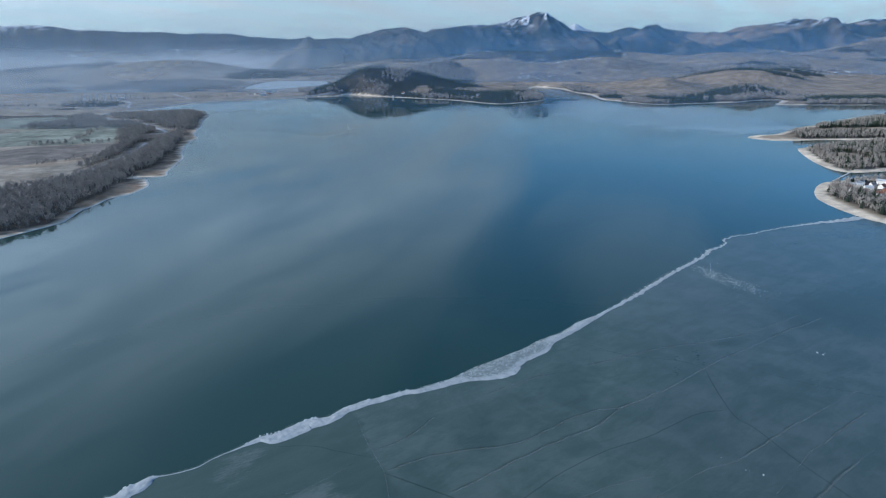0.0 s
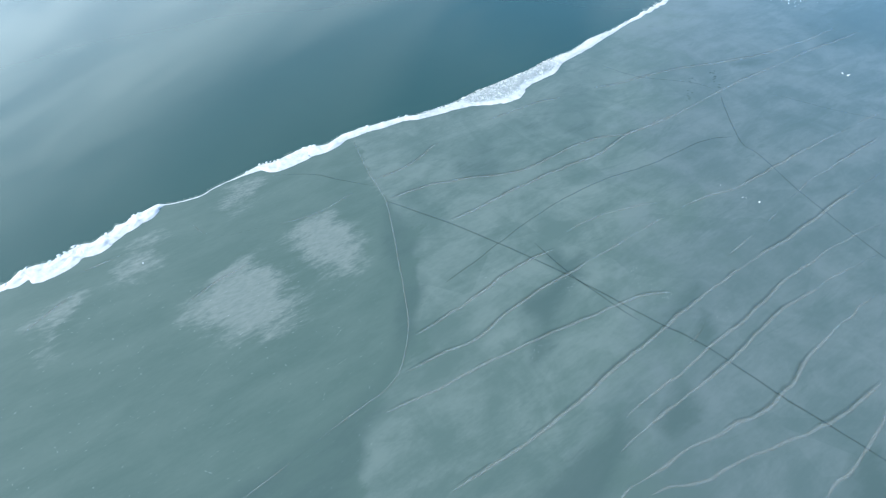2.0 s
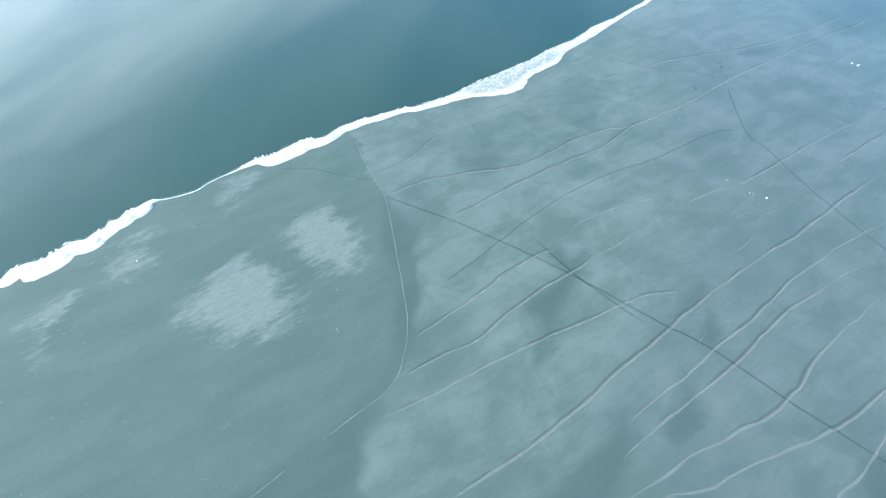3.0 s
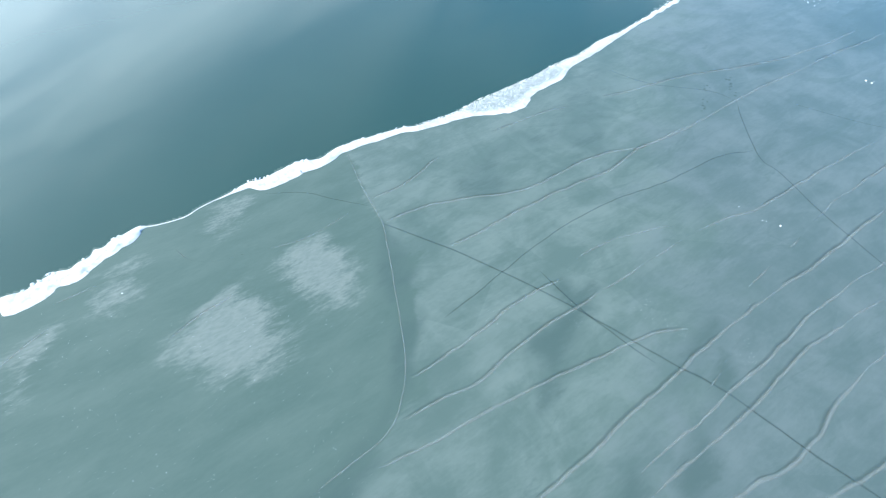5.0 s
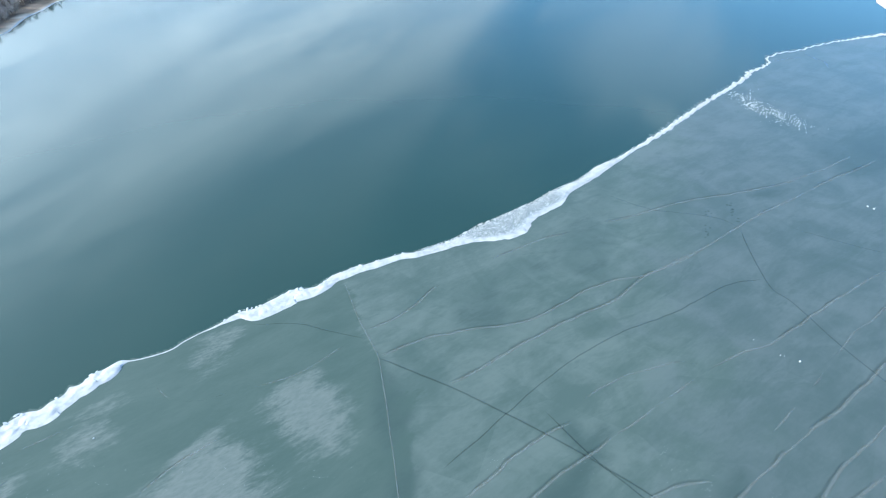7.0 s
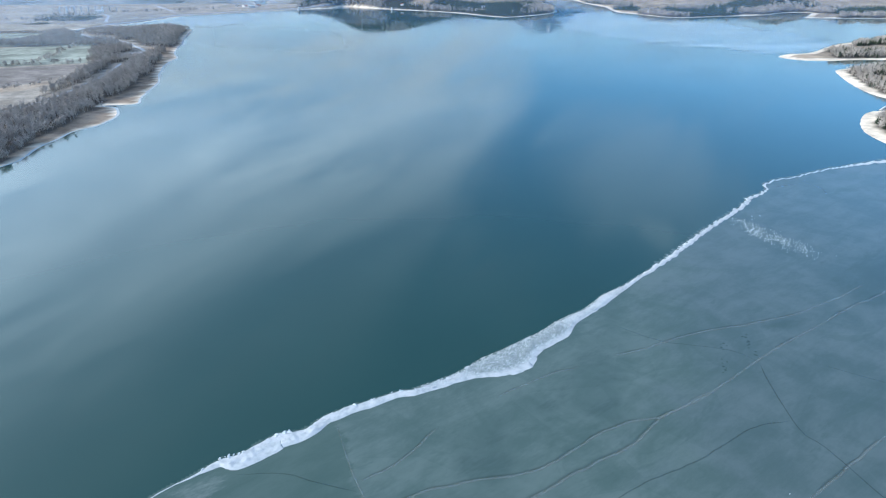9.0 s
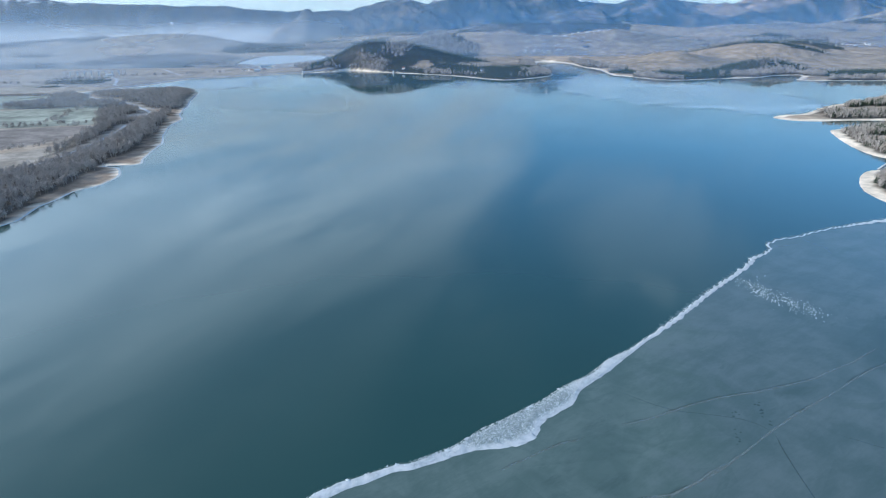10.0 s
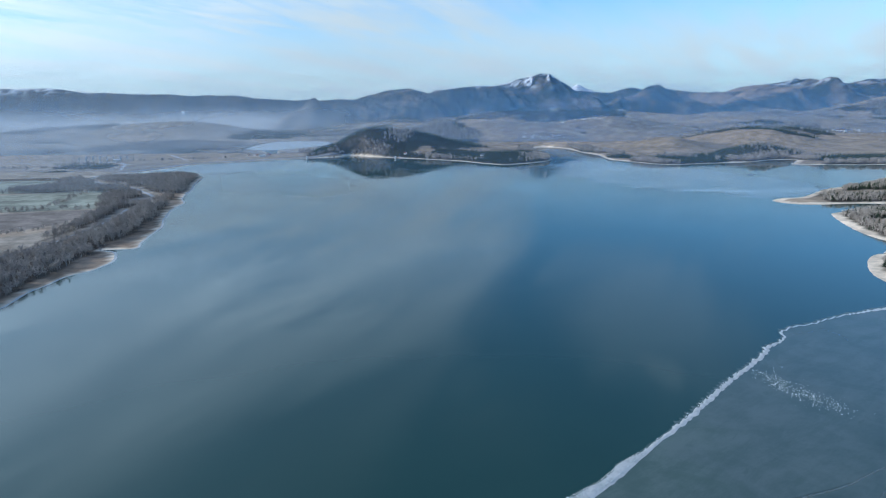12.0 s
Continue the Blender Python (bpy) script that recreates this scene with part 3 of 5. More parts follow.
EDGE_FAR = [(222.6, 461), (225.2, 469.5), (237.4, 480), (254.6, 485.7), (269.6, 494.2), (286.8, 502.4), (306.7, 510.7), (346.2, 525.3), (376, 538)]


def toothed(line, pitch, depth, seed):
    """Saw-toothed edge: slabs broken off one behind the other."""
    s = np.arange(len(line)) * 1.0
    phase = s / pitch + fbm(s, s * 0 + seed, 4 * pitch, 3) * 4
    tang = np.gradient(line, axis=0)
    tang /= np.linalg.norm(tang, axis=1)[:, None] + 1e-9
    out = line + np.stack([-tang[:, 1], tang[:, 0]], -1) * ((phase % 1 - 0.5) * depth * (0.3 + 1.4 * fbm(s, s * 0 + seed + 7, 3 * pitch, 2)))[:, None]
    out[0], out[-1] = line[0], line[-1]
    return out


EDGE = np.concatenate([curve(EDGE_WEST, 1.0, 0.3, 11), curve(EDGE_NEAR, 1.0, 0.35, 14)[1:], toothed(curve(EDGE_MID, 1.0, 0.6, 13), 6.5, 1.5, 3)[1:], toothed(curve(EDGE_FAR, 1.0, 0.8, 12), 9.0, 2.2, 5)[1:]])
ICE_RIM = np.concatenate([EDGE, np.array([(420, 545), (520, 440), (900, 250), (950, -1500), (-700, -1500)], float)])
IX = graded((-700, -160, 20), (-160, 250, 0.95), (250, 420, 3), (420, 950, 20))
IY = graded((-1500, 40, 60), (40, 70, 5), (70, 350, 0.95), (350, 560, 3))
ix, iy = np.meshgrid(IX, IY)
ice_in = inside_distance(ix, iy, ICE_RIM)


# ragged outlines: the places are shifted a little before a patch is laid out
wx = ix + (fbm(ix, iy, 22, 4) - 0.5) * 11 + (fbm(ix * 0.6 - iy * 0.5, ix * 0.5 + iy * 1.6, 6, 3) - 0.5) * 4
wy = iy + (fbm(ix + 500, iy, 22, 4) - 0.5) * 11 + (fbm(ix * 0.6 - iy * 0.5 + 90, ix * 0.5 + iy * 1.6, 6, 3) - 0.5) * 4


def patch_of(points, shift=1.0):
    return inside_distance(ix + (wx - ix) * shift, iy + (wy - iy) * shift, np.array(points, float))


# frost covers the sheet east of the old lead; west of it lie a few separate blown patches
frost = patch_of([(-38.8, 228), (-30.5, 207), (-21.7, 189.5), (-18, 178), (-8.7, 172), (-10.4, 160), (-7.3, 147), (-9.8, 140), (-10.4, 129), (-9.3, 123), (-12.4, 115), (-17.3, 102.4), (-21.2, 94), (-21.4, 88),
                  (-19.7, 76), (-15, 40), (40, -1500), (950, -1500), (950, 600), (300, 600), (100, 350)])
blown = np.full(ix.shape, -30.0)
for blob in ([(-76.5, 152.8), (-66.9, 160.5), (-55.9, 152.6), (-48.3, 140.6), (-45.1, 131.6), (-53, 127.4), (-66.7, 127.5), (-81.1, 136.3)],
             [(-54.3, 177), (-42.7, 181.4), (-32.5, 171), (-35.5, 153.7), (-46.2, 150.6), (-54.4, 165.7)],
             [(-86, 194.5), (-76, 202.7), (-74.6, 196), (-80.5, 185), (-86, 186.5)],
             [(-112.2, 158.3), (-103.4, 166.2), (-101.7, 158.2), (-108, 152)],
             [(-130.6, 132.3), (-120, 144.7), (-114.8, 132.2), (-121.5, 124)]):
    blown = np.maximum(blown, patch_of(blob) * 0.9)
clear = np.full(ix.shape, -30.0)
for pool in ([(35.9, 163.4), (41.8, 158), (46.2, 161.4), (49.7, 160), (44.6, 151.7), (41, 147), (37.4, 140), (33.6, 131), (29.2, 122.6), (25, 115), (24, 122.6), (26.7, 131), (21.8, 134), (23.2, 140), (31, 147), (37, 151.7)],
             [(46, 102), (48.7, 100), (46.3, 92), (43.9, 87.4), (40, 78.7), (36.7, 72), (15, 72), (23.5, 80), (33, 87.5), (40, 93.7)],
             [(82, 148), (84, 144), (74, 133), (63, 123), (61, 127.5), (70, 137)],
             [(80, 135), (81, 127), (80, 121), (75, 120), (76, 126)],
             [(68, 113), (70, 105), (67, 98), (59, 93), (57.5, 97), (62, 104)],
             [(105, 87), (113, 88.5), (112, 72), (94, 72)],
             [(140, 290), (150, 287), (163, 296), (160, 299)]):
    clear = np.maximum(clear, patch_of(pool, 0.45))
# the dark strip of clear ice beside the old lead, and places where the frost lies thinner
clear = np.maximum(clear, np.minimum(patch_of([(-22, 189), (-9.5, 172), (-11, 160), (-8.5, 147), (-10.5, 135), (-10.5, 123), (-13.5, 115), (-18.5, 102), (-22.5, 92), (-21.5, 70), (-60, 70), (-31, 96), (-19, 109), (-15, 121), (-15, 131), (-17, 150), (-21, 171)], 0.35), 1.0))
for pool in ([(12, 225), (22.4, 233), (20, 205), (13.4, 201.6), (2.6, 205), (5, 219.7)], [(42, 243), (60, 276), (77, 302), (76, 286), (61.5, 243), (61.5, 228.6), (48, 233)], [(27, 241.4), (41.4, 237), (33.8, 233)]):
    clear = np.maximum(clear, np.minimum(patch_of(pool) * 0.6 - 0.8, 0.2))
clear = np.maximum(clear, patch_of([(206, 349.7), (243, 364), (320, 380), (300, 300), (225, 300), (200, 312), (194, 325)]) * 0.3)
# blue of the reflected sky put into the ice tint eastward, with floe tone
sky_tint = np.clip((ix - 20 - 0.25 * (iy - 150)) / 90, 0, 1) + (fbm(ix, iy, 45, 3) - 0.5) * 0.5
ice_z = np.full(ix.shape, 0.06)
ice = new("ice_sheet", grid_mesh("ice_sheet", IX, IY, ice_z, keep=ice_in > 0, attrs={"frost": frost, "clear": clear, "blown": blown, "sky_tint": sky_tint}, mat=M_ICE))
tagged(ice, "grey-green lake ice with frost patches and refrozen cracks", "ice", kind="structure")

# ---------------------------------------------------------------- ice: rim of pushed-up slush, cracks and crumbs
# breadth of the slush rim, by its place along the edge
RIM_AT = [-400, -190, -155, -146, -144.3, -140, -135, -130, -124, -118, -111, -107, -105, -85, -80, -77, -70, -62, -55, -49, -40, -30, -18, -8, 1, 7, 12, 19, 28, 37, 46, 51, 56, 68, 74, 84, 90, 99, 110, 200, 215, 230, 290, 310, 345, 376]
RIM_WIDE = [4, 5, 4, 3.6, 6.5, 9, 8.8, 7.6, 7, 6.3, 5.6, 3.2, 0.5, 0.4, 1.1, 3, 6.8, 7.6, 7, 5, 4.2, 4, 3.6, 3.6, 4.3, 7.5, 13, 14.5, 13.4, 11.8, 10.2, 8, 5.8, 5, 5.6, 3.8, 2.8, 2.2, 2.6, 2.8, 1.6, 1.2, 1.1, 2.2, 5.5, 9]


def resample(line, step):
    seg = np.linalg.norm(np.diff(line, axis=0), axis=1)
    s = np.concatenate([[0], np.cumsum(seg)])
    q = np.arange(0, s[-1], step)
    return np.stack([np.interp(q, s, line[:, 0]), np.interp(q, s, line[:, 1])], -1)


def rim_mesh():
    outer = resample(EDGE, 0.55)
    n = len(outer)
    tang = np.gradient(outer, axis=0)
    tang /= np.linalg.norm(tang, axis=1)[:, None] + 1e-9
    side = np.stack([tang[:, 1], -tang[:, 0]], -1)        # towards the ice
    width = np.interp(outer[:, 0], RIM_AT, RIM_WIDE)
    s = np.arange(n) * 0.55
    lobes = (fbm(s, s * 0 + 4, 9.0, 4) - 0.5)
    width = width * (1.0 + 0.55 * lobes)
    # the outer lip: scalloped by broken slabs
    lip = (fbm(s, s * 0 + 31, 5.0, 4) - 0.5) * 1.5
    cols = 26
    co = np.zeros((n, cols, 3))
    for j in range(cols):
        f = j / (cols - 1)
        p = outer + side * (f * width + (1 - f) * lip * np.clip(width / 4, 0.1, 1))[:, None]
        co[:, j, :2] = p
        crown = np.clip(width / 5, 0.2, 1.0)
        body = np.sin(math.pi * np.clip(f * 0.88 + 0.10, 0, 1)) ** 0.8
        rough = (fbm(p[:, 0], p[:, 1], 1.6, 3) - 0.5) * 0.55 + (fbm(p[:, 0], p[:, 1], 5.0, 2) - 0.4) * 0.5
        co[:, j, 2] = 0.05 + crown * body * (0.30 + rough) - (0.25 if j == 0 else 0) + (0.012 if j == cols - 1 else 0)
    co[:, 1:-1, 2] = np.maximum(co[:, 1:-1, 2], 0.085)
    i = np.arange(n * cols).reshape(n, cols)
    faces = np.stack([i[:-1, :-1], i[1:, :-1], i[1:, 1:], i[:-1, 1:]], -1).reshape(-1, 4)
    brash = np.zeros((n, cols))
    for j in range(cols):
        f = j / (cols - 1)
        brash[:, j] = np.clip((width - 5.5) / 4, 0, 1) * np.clip((0.80 - f) * 6, 0, 1) * (outer[:, 0] > -14) * (outer[:, 0] < 90)
    return co.reshape(-1, 3), faces, brash.ravel(), outer, side, width


def rim_shader(n):
    p = where(n)
    brash = n.attribute("brash", "Fac")
    cell = n.add("ShaderNodeTexVoronoi", {"Vector": p, "Scale": 1.7, "Randomness": 1.0})
    pieces = n.ramp(cell.outputs["Distance"], 0.15, 0.55)
    grain = n.noise(p, 2.4, 6.0, 0.7)
    lump = n.noise(p, 0.35, 5.0, 0.6)
    clean = n.mix(n.ramp(lump, 0.3, 0.6), (0.33, 0.36, 0.365), (0.46, 0.475, 0.475))
    slush = n.mix(n.math("MULTIPLY", pieces, n.ramp(grain, 0.35, 0.6)), (0.33, 0.365, 0.365), (0.12, 0.155, 0.15))
    col = n.mix(brash, clean, slush)
    h = n.math("ADD", n.math("MULTIPLY", grain, 0.6), n.math("MULTIPLY", cell.outputs["Distance"], n.math("MULTIPLY", brash, -0.8)))
    return principled(n, col, 0.6, bump(n, h, 0.55, 0.3), 0.35, 0.0, 1.31)


M_RIM = material("slush_rim", rim_shader)
rco, rfaces, rbrash, rim_line, rim_side, rim_width = rim_mesh()
rim_me = raw_mesh("slush_bank", rco, rfaces, M_RIM)
rim_me.attributes.new("brash", "FLOAT", "POINT").data.foreach_set("value", rbrash.astype(np.float32))
rim = new("slush_bank", rim_me)
tagged(rim, "white pushed-up slush rim along the edge of the lake ice", "slush bank")


def chunk(rng, flat=0.45):
    """An irregular broken block of ice, about 1 m across."""
    bm = bmesh.new()
    k = 6
    a0 = rng.random() * 6.28
    low, high = [], []
    for i in range(k):
        a = a0 + i / k * 6.283 + rng.uniform(-0.3, 0.3)
        r = rng.uniform(0.36, 0.58)
        low.append(bm.verts.new((r * math.cos(a), r * math.sin(a), -0.1)))
        q = r * rng.uniform(0.68, 0.92)
        high.append(bm.verts.new((q * math.cos(a), q * math.sin(a), flat * rng.uniform(0.7, 1.2))))
    bm.faces.new(low[::-1])
    bm.faces.new(high)
    for i in range(k):
        bm.faces.new((low[i], low[(i + 1) % k], high[(i + 1) % k], high[i]))
    me = bpy.data.meshes.new("ice_block")
    bm.to_mesh(me)
    bm.free()
    return me


def chunk_arrays(rng):
    me = chunk(rng)
    me.calc_loop_triangles()
    co = np.array([v.co[:] for v in me.vertices])
    tri = np.array([t.vertices[:] for t in me.loop_triangles])
    bpy.data.meshes.remove(me)
    return co, tri


rng = np.random.default_rng(21)
BLOCKS = [chunk(rng, 0.55) for _ in range(8)]
for me in BLOCKS:
    me.materials.append(M_BLOCK)


def scatter(lib, places, sizes, turns, tones=None, lean=None):
    """Joined copies of small arrays: points and triangles, and one tone for each copy."""
    cos, tris, tone = [], [], []
    base = 0
    for i, (p, s, a) in enumerate(zip(places, sizes, turns)):
        co, tri = lib[i % len(lib)]
        c, sn = math.cos(a), math.sin(a)
        q = co * s
        q = np.stack([q[:, 0] * c - q[:, 1] * sn, q[:, 0] * sn + q[:, 1] * c, q[:, 2]], -1)
        if lean is not None:
            q[:, 2] += q[:, 0] * lean[i]
        cos.append(q + p)
        tris.append(tri + base)
        tone.append(np.full(len(co), 0.0 if tones is None else tones[i]))
        base += len(co)
    return np.concatenate(cos), np.concatenate(tris), np.concatenate(tone)


def joined(name, lib, places, sizes, turns, mat, tones=None, smooth=False):
    co, tri, tone = scatter(lib, places, sizes, turns, tones)
    me = raw_mesh(name, co, tri, mat, smooth)
    me.attributes.new("tone", "FLOAT", "POINT").data.foreach_set("value", tone.astype(np.float32))
    return new(name, me)


# single slabs pushed up on the outer lip
slab_rng = np.random.default_rng(5)
picks = [i for i in range(len(rim_line)) if -146 < rim_line[i, 0] < 232 and rim_width[i] > 1.0]
for i in sorted(slab_rng.choice(picks, 210, replace=False)):
    ob = new("ice_block", BLOCKS[slab_rng.integers(8)])
    wide = min(1.15, 0.45 + 0.09 * rim_width[i])
    at = rim_line[i] + rim_side[i] * slab_rng.uniform(-0.45, 0.3 * min(rim_width[i], 3))
    size = wide * slab_rng.choice([0.45, 0.7, 0.9, 1.2, 1.6])
    ob.matrix_world = pose(at[0], at[1], 0.12 + slab_rng.uniform(0, 0.15), slab_rng.uniform(-9, 9), slab_rng.uniform(-9, 9), slab_rng.uniform(0, 360)) @ Matrix.Diagonal((size * 1.5, size * 0.9, min(size, 0.7) * 0.5, 1))
    ob.parent = rim

CHUNKS = [chunk_arrays(rng) for _ in range(10)]
# loose brash in the broad stretch
places, sizes = [], []
while len(places) < 2600:
    i = rng.integers(len(rim_line))
    if not (-12 < rim_line[i, 0] < 95) or rim_width[i] < 3.0 or rng.random() > rim_width[i] / 14:
        continue
    f = rng.random() ** 1.2
    at = rim_line[i] + rim_side[i] * (f * rim_width[i] * 0.86 - 0.4)
    places.append((at[0], at[1], 0.26 + rng.uniform(-0.05, 0.22) * (1 - 0.4 * f)))
    sizes.append(rng.uniform(0.16, 0.46) * (1.5 if rng.random() < 0.06 else 1))
brash = joined("brash_ice", CHUNKS, np.array(places), sizes, rng.uniform(0, 6.28, len(places)), M_BLOCK)
tagged(brash, "loose broken brash ice lying in the slush rim", "brash ice", kind="stuff")
# rubble field and crumbs on the sheet
places, sizes = [], []
for _ in range(430):
    t = rng.random()
    spread = 0.5 + 1.6 * abs(math.sin(t * 9.0))
    bx, by = np.interp(t, [0, 0.4, 1], [178, 182, 198]), np.interp(t, [0, 0.4, 1], [407, 388, 364])
    places.append((bx + rng.normal(0, 2.6) * spread + 2, by + rng.normal(0, 3.4) * spread, 0.04))
    sizes.append(rng.uniform(0.16, 0.6) * (1.9 if rng.random() < 0.08 else 1))
places = np.array(places)
lying = inside_distance(places[:, 0], places[:, 1], ICE_RIM) > 4
places, sizes = places[lying], np.array(sizes)[lying]
rubble = joined("ice_rubble", CHUNKS, places, sizes, rng.uniform(0, 6.28, len(places)), M_BLOCK)
tagged(rubble, "field of small broken ice lumps frozen onto the sheet", "ice rubble", kind="stuff")
places, sizes = [], []
for _ in range(620):
    if rng.random() < 0.75:
        q = (rng.uniform(-125, -18), rng.uniform(78, 150), 0.07)
    else:
        cx, cy = ((87, 136), (86, 131), (28, 122), (40, 148), (62, 150), (70, 143), (14, 148))[rng.integers(7)]
        q = (cx + rng.normal(0, 1.6), cy + rng.normal(0, 3.0), 0.07)
    places.append(q)
    sizes.append(rng.uniform(0.05, 0.15))
crumbs = joined("ice_crumbs", CHUNKS, np.array(places), sizes, rng.uniform(0, 6.28, len(places)), M_BLOCK)
tagged(crumbs, "tiny white ice crumbs strewn over the smooth sheet", "ice crumbs", kind="stuff")
for x, y, s in ((116.6, 186.6, 1.0), (111.4, 189.4, 0.6), (112.6, 189.0, 0.4), (105.5, 196.7, 0.5), (190.3, 279.6, 1.1), (191.9, 277.5, 1.0), (193.2, 278.4, 0.5), (-102.9, 158.0, 0.7)):
    lump = new("ice_lump", BLOCKS[int(x * 7) % 8])
    lump.matrix_world = pose(x, y, 0.1, 4, 6, x * 13) @ Matrix.Diagonal((s * 0.8, s * 0.7, s * 0.5, 1))
    tagged(lump, "single white lump of snow ice lying on the sheet", "ice lump", "lumps on the ice")


def ribbon(points, width, height, step=0.8, wander=0.5, seed=0, shift=0.0, fade=True, broken=0.0):
    """A long low strip on the ice: a tent in section where it has height, else flat."""
    line = resample(curve(points, 2.0, wander, seed), step)
    k = np.arange(len(line)) * step
    line[:, 1] += (fbm(k, k * 0 + seed + 77, 6.0, 3) - 0.5) * 1.7 * min(1.0, wander)
    n = len(line)
    tang = np.gradient(line, axis=0)
    tang /= np.linalg.norm(tang, axis=1)[:, None] + 1e-9
    side = np.stack([tang[:, 1], -tang[:, 0]], -1)
    s = np.arange(n) * step
    wv = width * (0.65 + 0.7 * fbm(s, s * 0 + seed, 6.0, 3))
    if broken:
        wv = wv * np.clip((fbm(s, s * 0 + seed + 9, 22.0, 3) - broken) * 6, 0.02, 1)
    if fade:
        wv = wv * np.clip(np.minimum(s, s[::-1]) / 6 + 0.08, 0, 1)
    fs = (-1.0, -0.45, 0.0, 0.45, 1.0)
    zs = (0.0, 0.6, 1.0, 0.6, 0.0)
    co = np.zeros((n, 5, 3))
    for j in range(5):
        co[:, j, :2] = line + side * (shift + fs[j] * wv * 0.5)[:, None]
        co[:, j, 2] = 0.066 + seed % 7 * 0.002 + zs[j] * height * (0.6 + 0.8 * fbm(s, s * 0 + seed + 3, 4.0, 2))
    i = np.arange(n * 5).reshape(n, 5)
    return co.reshape(-1, 3), np.stack([i[:-1, :-1], i[1:, :-1], i[1:, 1:], i[:-1, 1:]], -1).reshape(-1, 4)


def strip(name, mat, label, *args, **named):
    """A line frozen into the sheet, with its place across the strip kept for the soft borders."""
    co, fa = ribbon(*args, **named)
    me = raw_mesh(name, co, fa, mat)
    me.attributes.new("across", "FLOAT", "POINT").data.foreach_set("value", np.tile(np.array((-1, -0.45, 0, 0.45, 1), np.float32), len(co) // 5))
    ob = new(name, me)
    ob.parent = ice
    return tagged(ob, label)


LINES = [0]


def crack(points, width=0.4, wander=0.35, fade=True):
    LINES[0] += 1
    strip("crack", M_SEAM, "dark refrozen crack", points, width * 1.7, 0.004, 0.8, wander, LINES[0] * 3, fade=fade)


def ridge(points, width=0.75, wander=0.9, seam=0.52):
    LINES[0] += 1
    seed = LINES[0] * 3
    strip("pressure_ridge", M_RIDGE, "low pale frosted ridge", points, width * 1.7, 0.04, 0.7, wander, seed, broken=0.22)
    # darker strip along one side of the ridge, broken here and there
    strip("wet_seam", M_SIDE_SEAM, "dark wet seam", points, width * 1.9, 0.003, 0.7, wander, seed, shift=-width * 0.95, broken=seam - 0.06)


# long cracks between the floes
crack([(-22.8, 189.5), (2.2, 176.4), (18.1, 166.3), (39.1, 151.7), (55.1, 139.1), (63.9, 131.7), (76.6, 122.2), (94.2, 103.3), (111.6, 86.2), (128, 66)], 0.55)
crack([(-0.9, 147.7), (18.1, 166.3), (32.9, 180.5), (56.2, 197.7), (80.4, 209.5), (107.5, 225.9), (122.6, 229.7)], 0.42, 0.6)
crack([(126.5, 262), (124.7, 250.8), (122.9, 224.9), (127.1, 216.1), (133.7, 193.4), (141.5, 173.4), (147.7, 158.8), (160, 132)], 0.45)
crack([(30.5, 166.5), (40.2, 152.5), (52, 139), (60, 131)], 0.45)
crack([(76, 291), (92, 279), (118, 272), (128, 262)], 0.35)
crack([(150, 262), (175, 247), (196, 238), (230, 224)], 0.3)
crack([(-67.7, 205), (-52, 206), (-40, 202), (-27, 198)], 0.35)
# the healed lead west of the frost
ridge([(-38.8, 228), (-30.5, 207.3), (-22.8, 190.5), (-18.6, 170.9), (-14.7, 149.8), (-11.8, 131.3), (-12.1, 120.9), (-16.1, 109.5), (-29.1, 97.4), (-42, 85), (-52.2, 76.1)], 0.35, 0.5, 0.8)
# frosted ridges, roughly side by side from south-west to north-east
ridge([(-26.8, 202.1), (-15.2, 210.7), (-1.8, 227.5)], 0.6)
ridge([(-20.7, 190.4), (-6.1, 198.4), (9.1, 202.3), (24.5, 204.9), (38.5, 211.8), (51.1, 221.7), (63.8, 228.5), (81.3, 233.5), (101.4, 246.7)], 0.75)
ridge([(1.3, 177.9), (12.7, 185.3), (28.2, 196.4), (46.9, 208.1), (61.8, 217), (78.7, 232.3), (100.8, 244.6), (133.3, 269.4), (168.2, 292.2), (220, 323.5)], 0.85)
ridge([(18.9, 242.4), (38.3, 254.4), (54.4, 262)], 0.6)
ridge([(69.5, 268), (96.7, 279.1), (117.7, 287.6), (141, 292.6), (173.7, 306.2), (208.4, 326.9)], 0.8)
ridge([(-9.4, 127), (1.7, 135.6), (12.7, 144.7), (18.6, 150.7), (26.6, 156.9), (37.8, 163.4)], 0.75)
ridge([(-11.5, 114.1), (1.5, 121.8), (10.1, 125.8), (19.3, 135.4), (30.8, 144.5), (40.9, 151.7), (49.4, 158)], 0.75, 0.9, 0.42)
ridge([(-17.1, 100.7), (-6.5, 105.8), (9.6, 114.9), (26.9, 124.7), (39.6, 130.9), (54.9, 138.5), (66.5, 142.3), (73.8, 142.9)], 0.75)
ridge([(1, 78.9), (15.6, 87.6), (31.8, 99.5), (50.3, 115.5), (66.6, 128.5), (82.4, 141.7), (101.7, 156.1), (119, 166.6), (142.1, 183.8), (169.7, 203)], 0.9, 0.9, 0.40)
ridge([(48.4, 98.5), (65.2, 110.7), (78.3, 122.2), (93.5, 132.5), (111.9, 148.5), (132.7, 162.4), (155.6, 174.7)], 0.85, 1.1)
ridge([(44.9, 88.9), (53.6, 95.2), (66.9, 105.3), (83.3, 117.2), (107.3, 136.8), (131.2, 150.8), (148.1, 159.6)], 0.85, 1.1, 0.45)
ridge([(40.8, 75.6), (59, 87.3), (76, 95.1), (86.8, 100), (95.6, 106.8), (109.4, 120.9), (121.8, 130.1), (140.1, 143.5)], 0.9, 1.0)
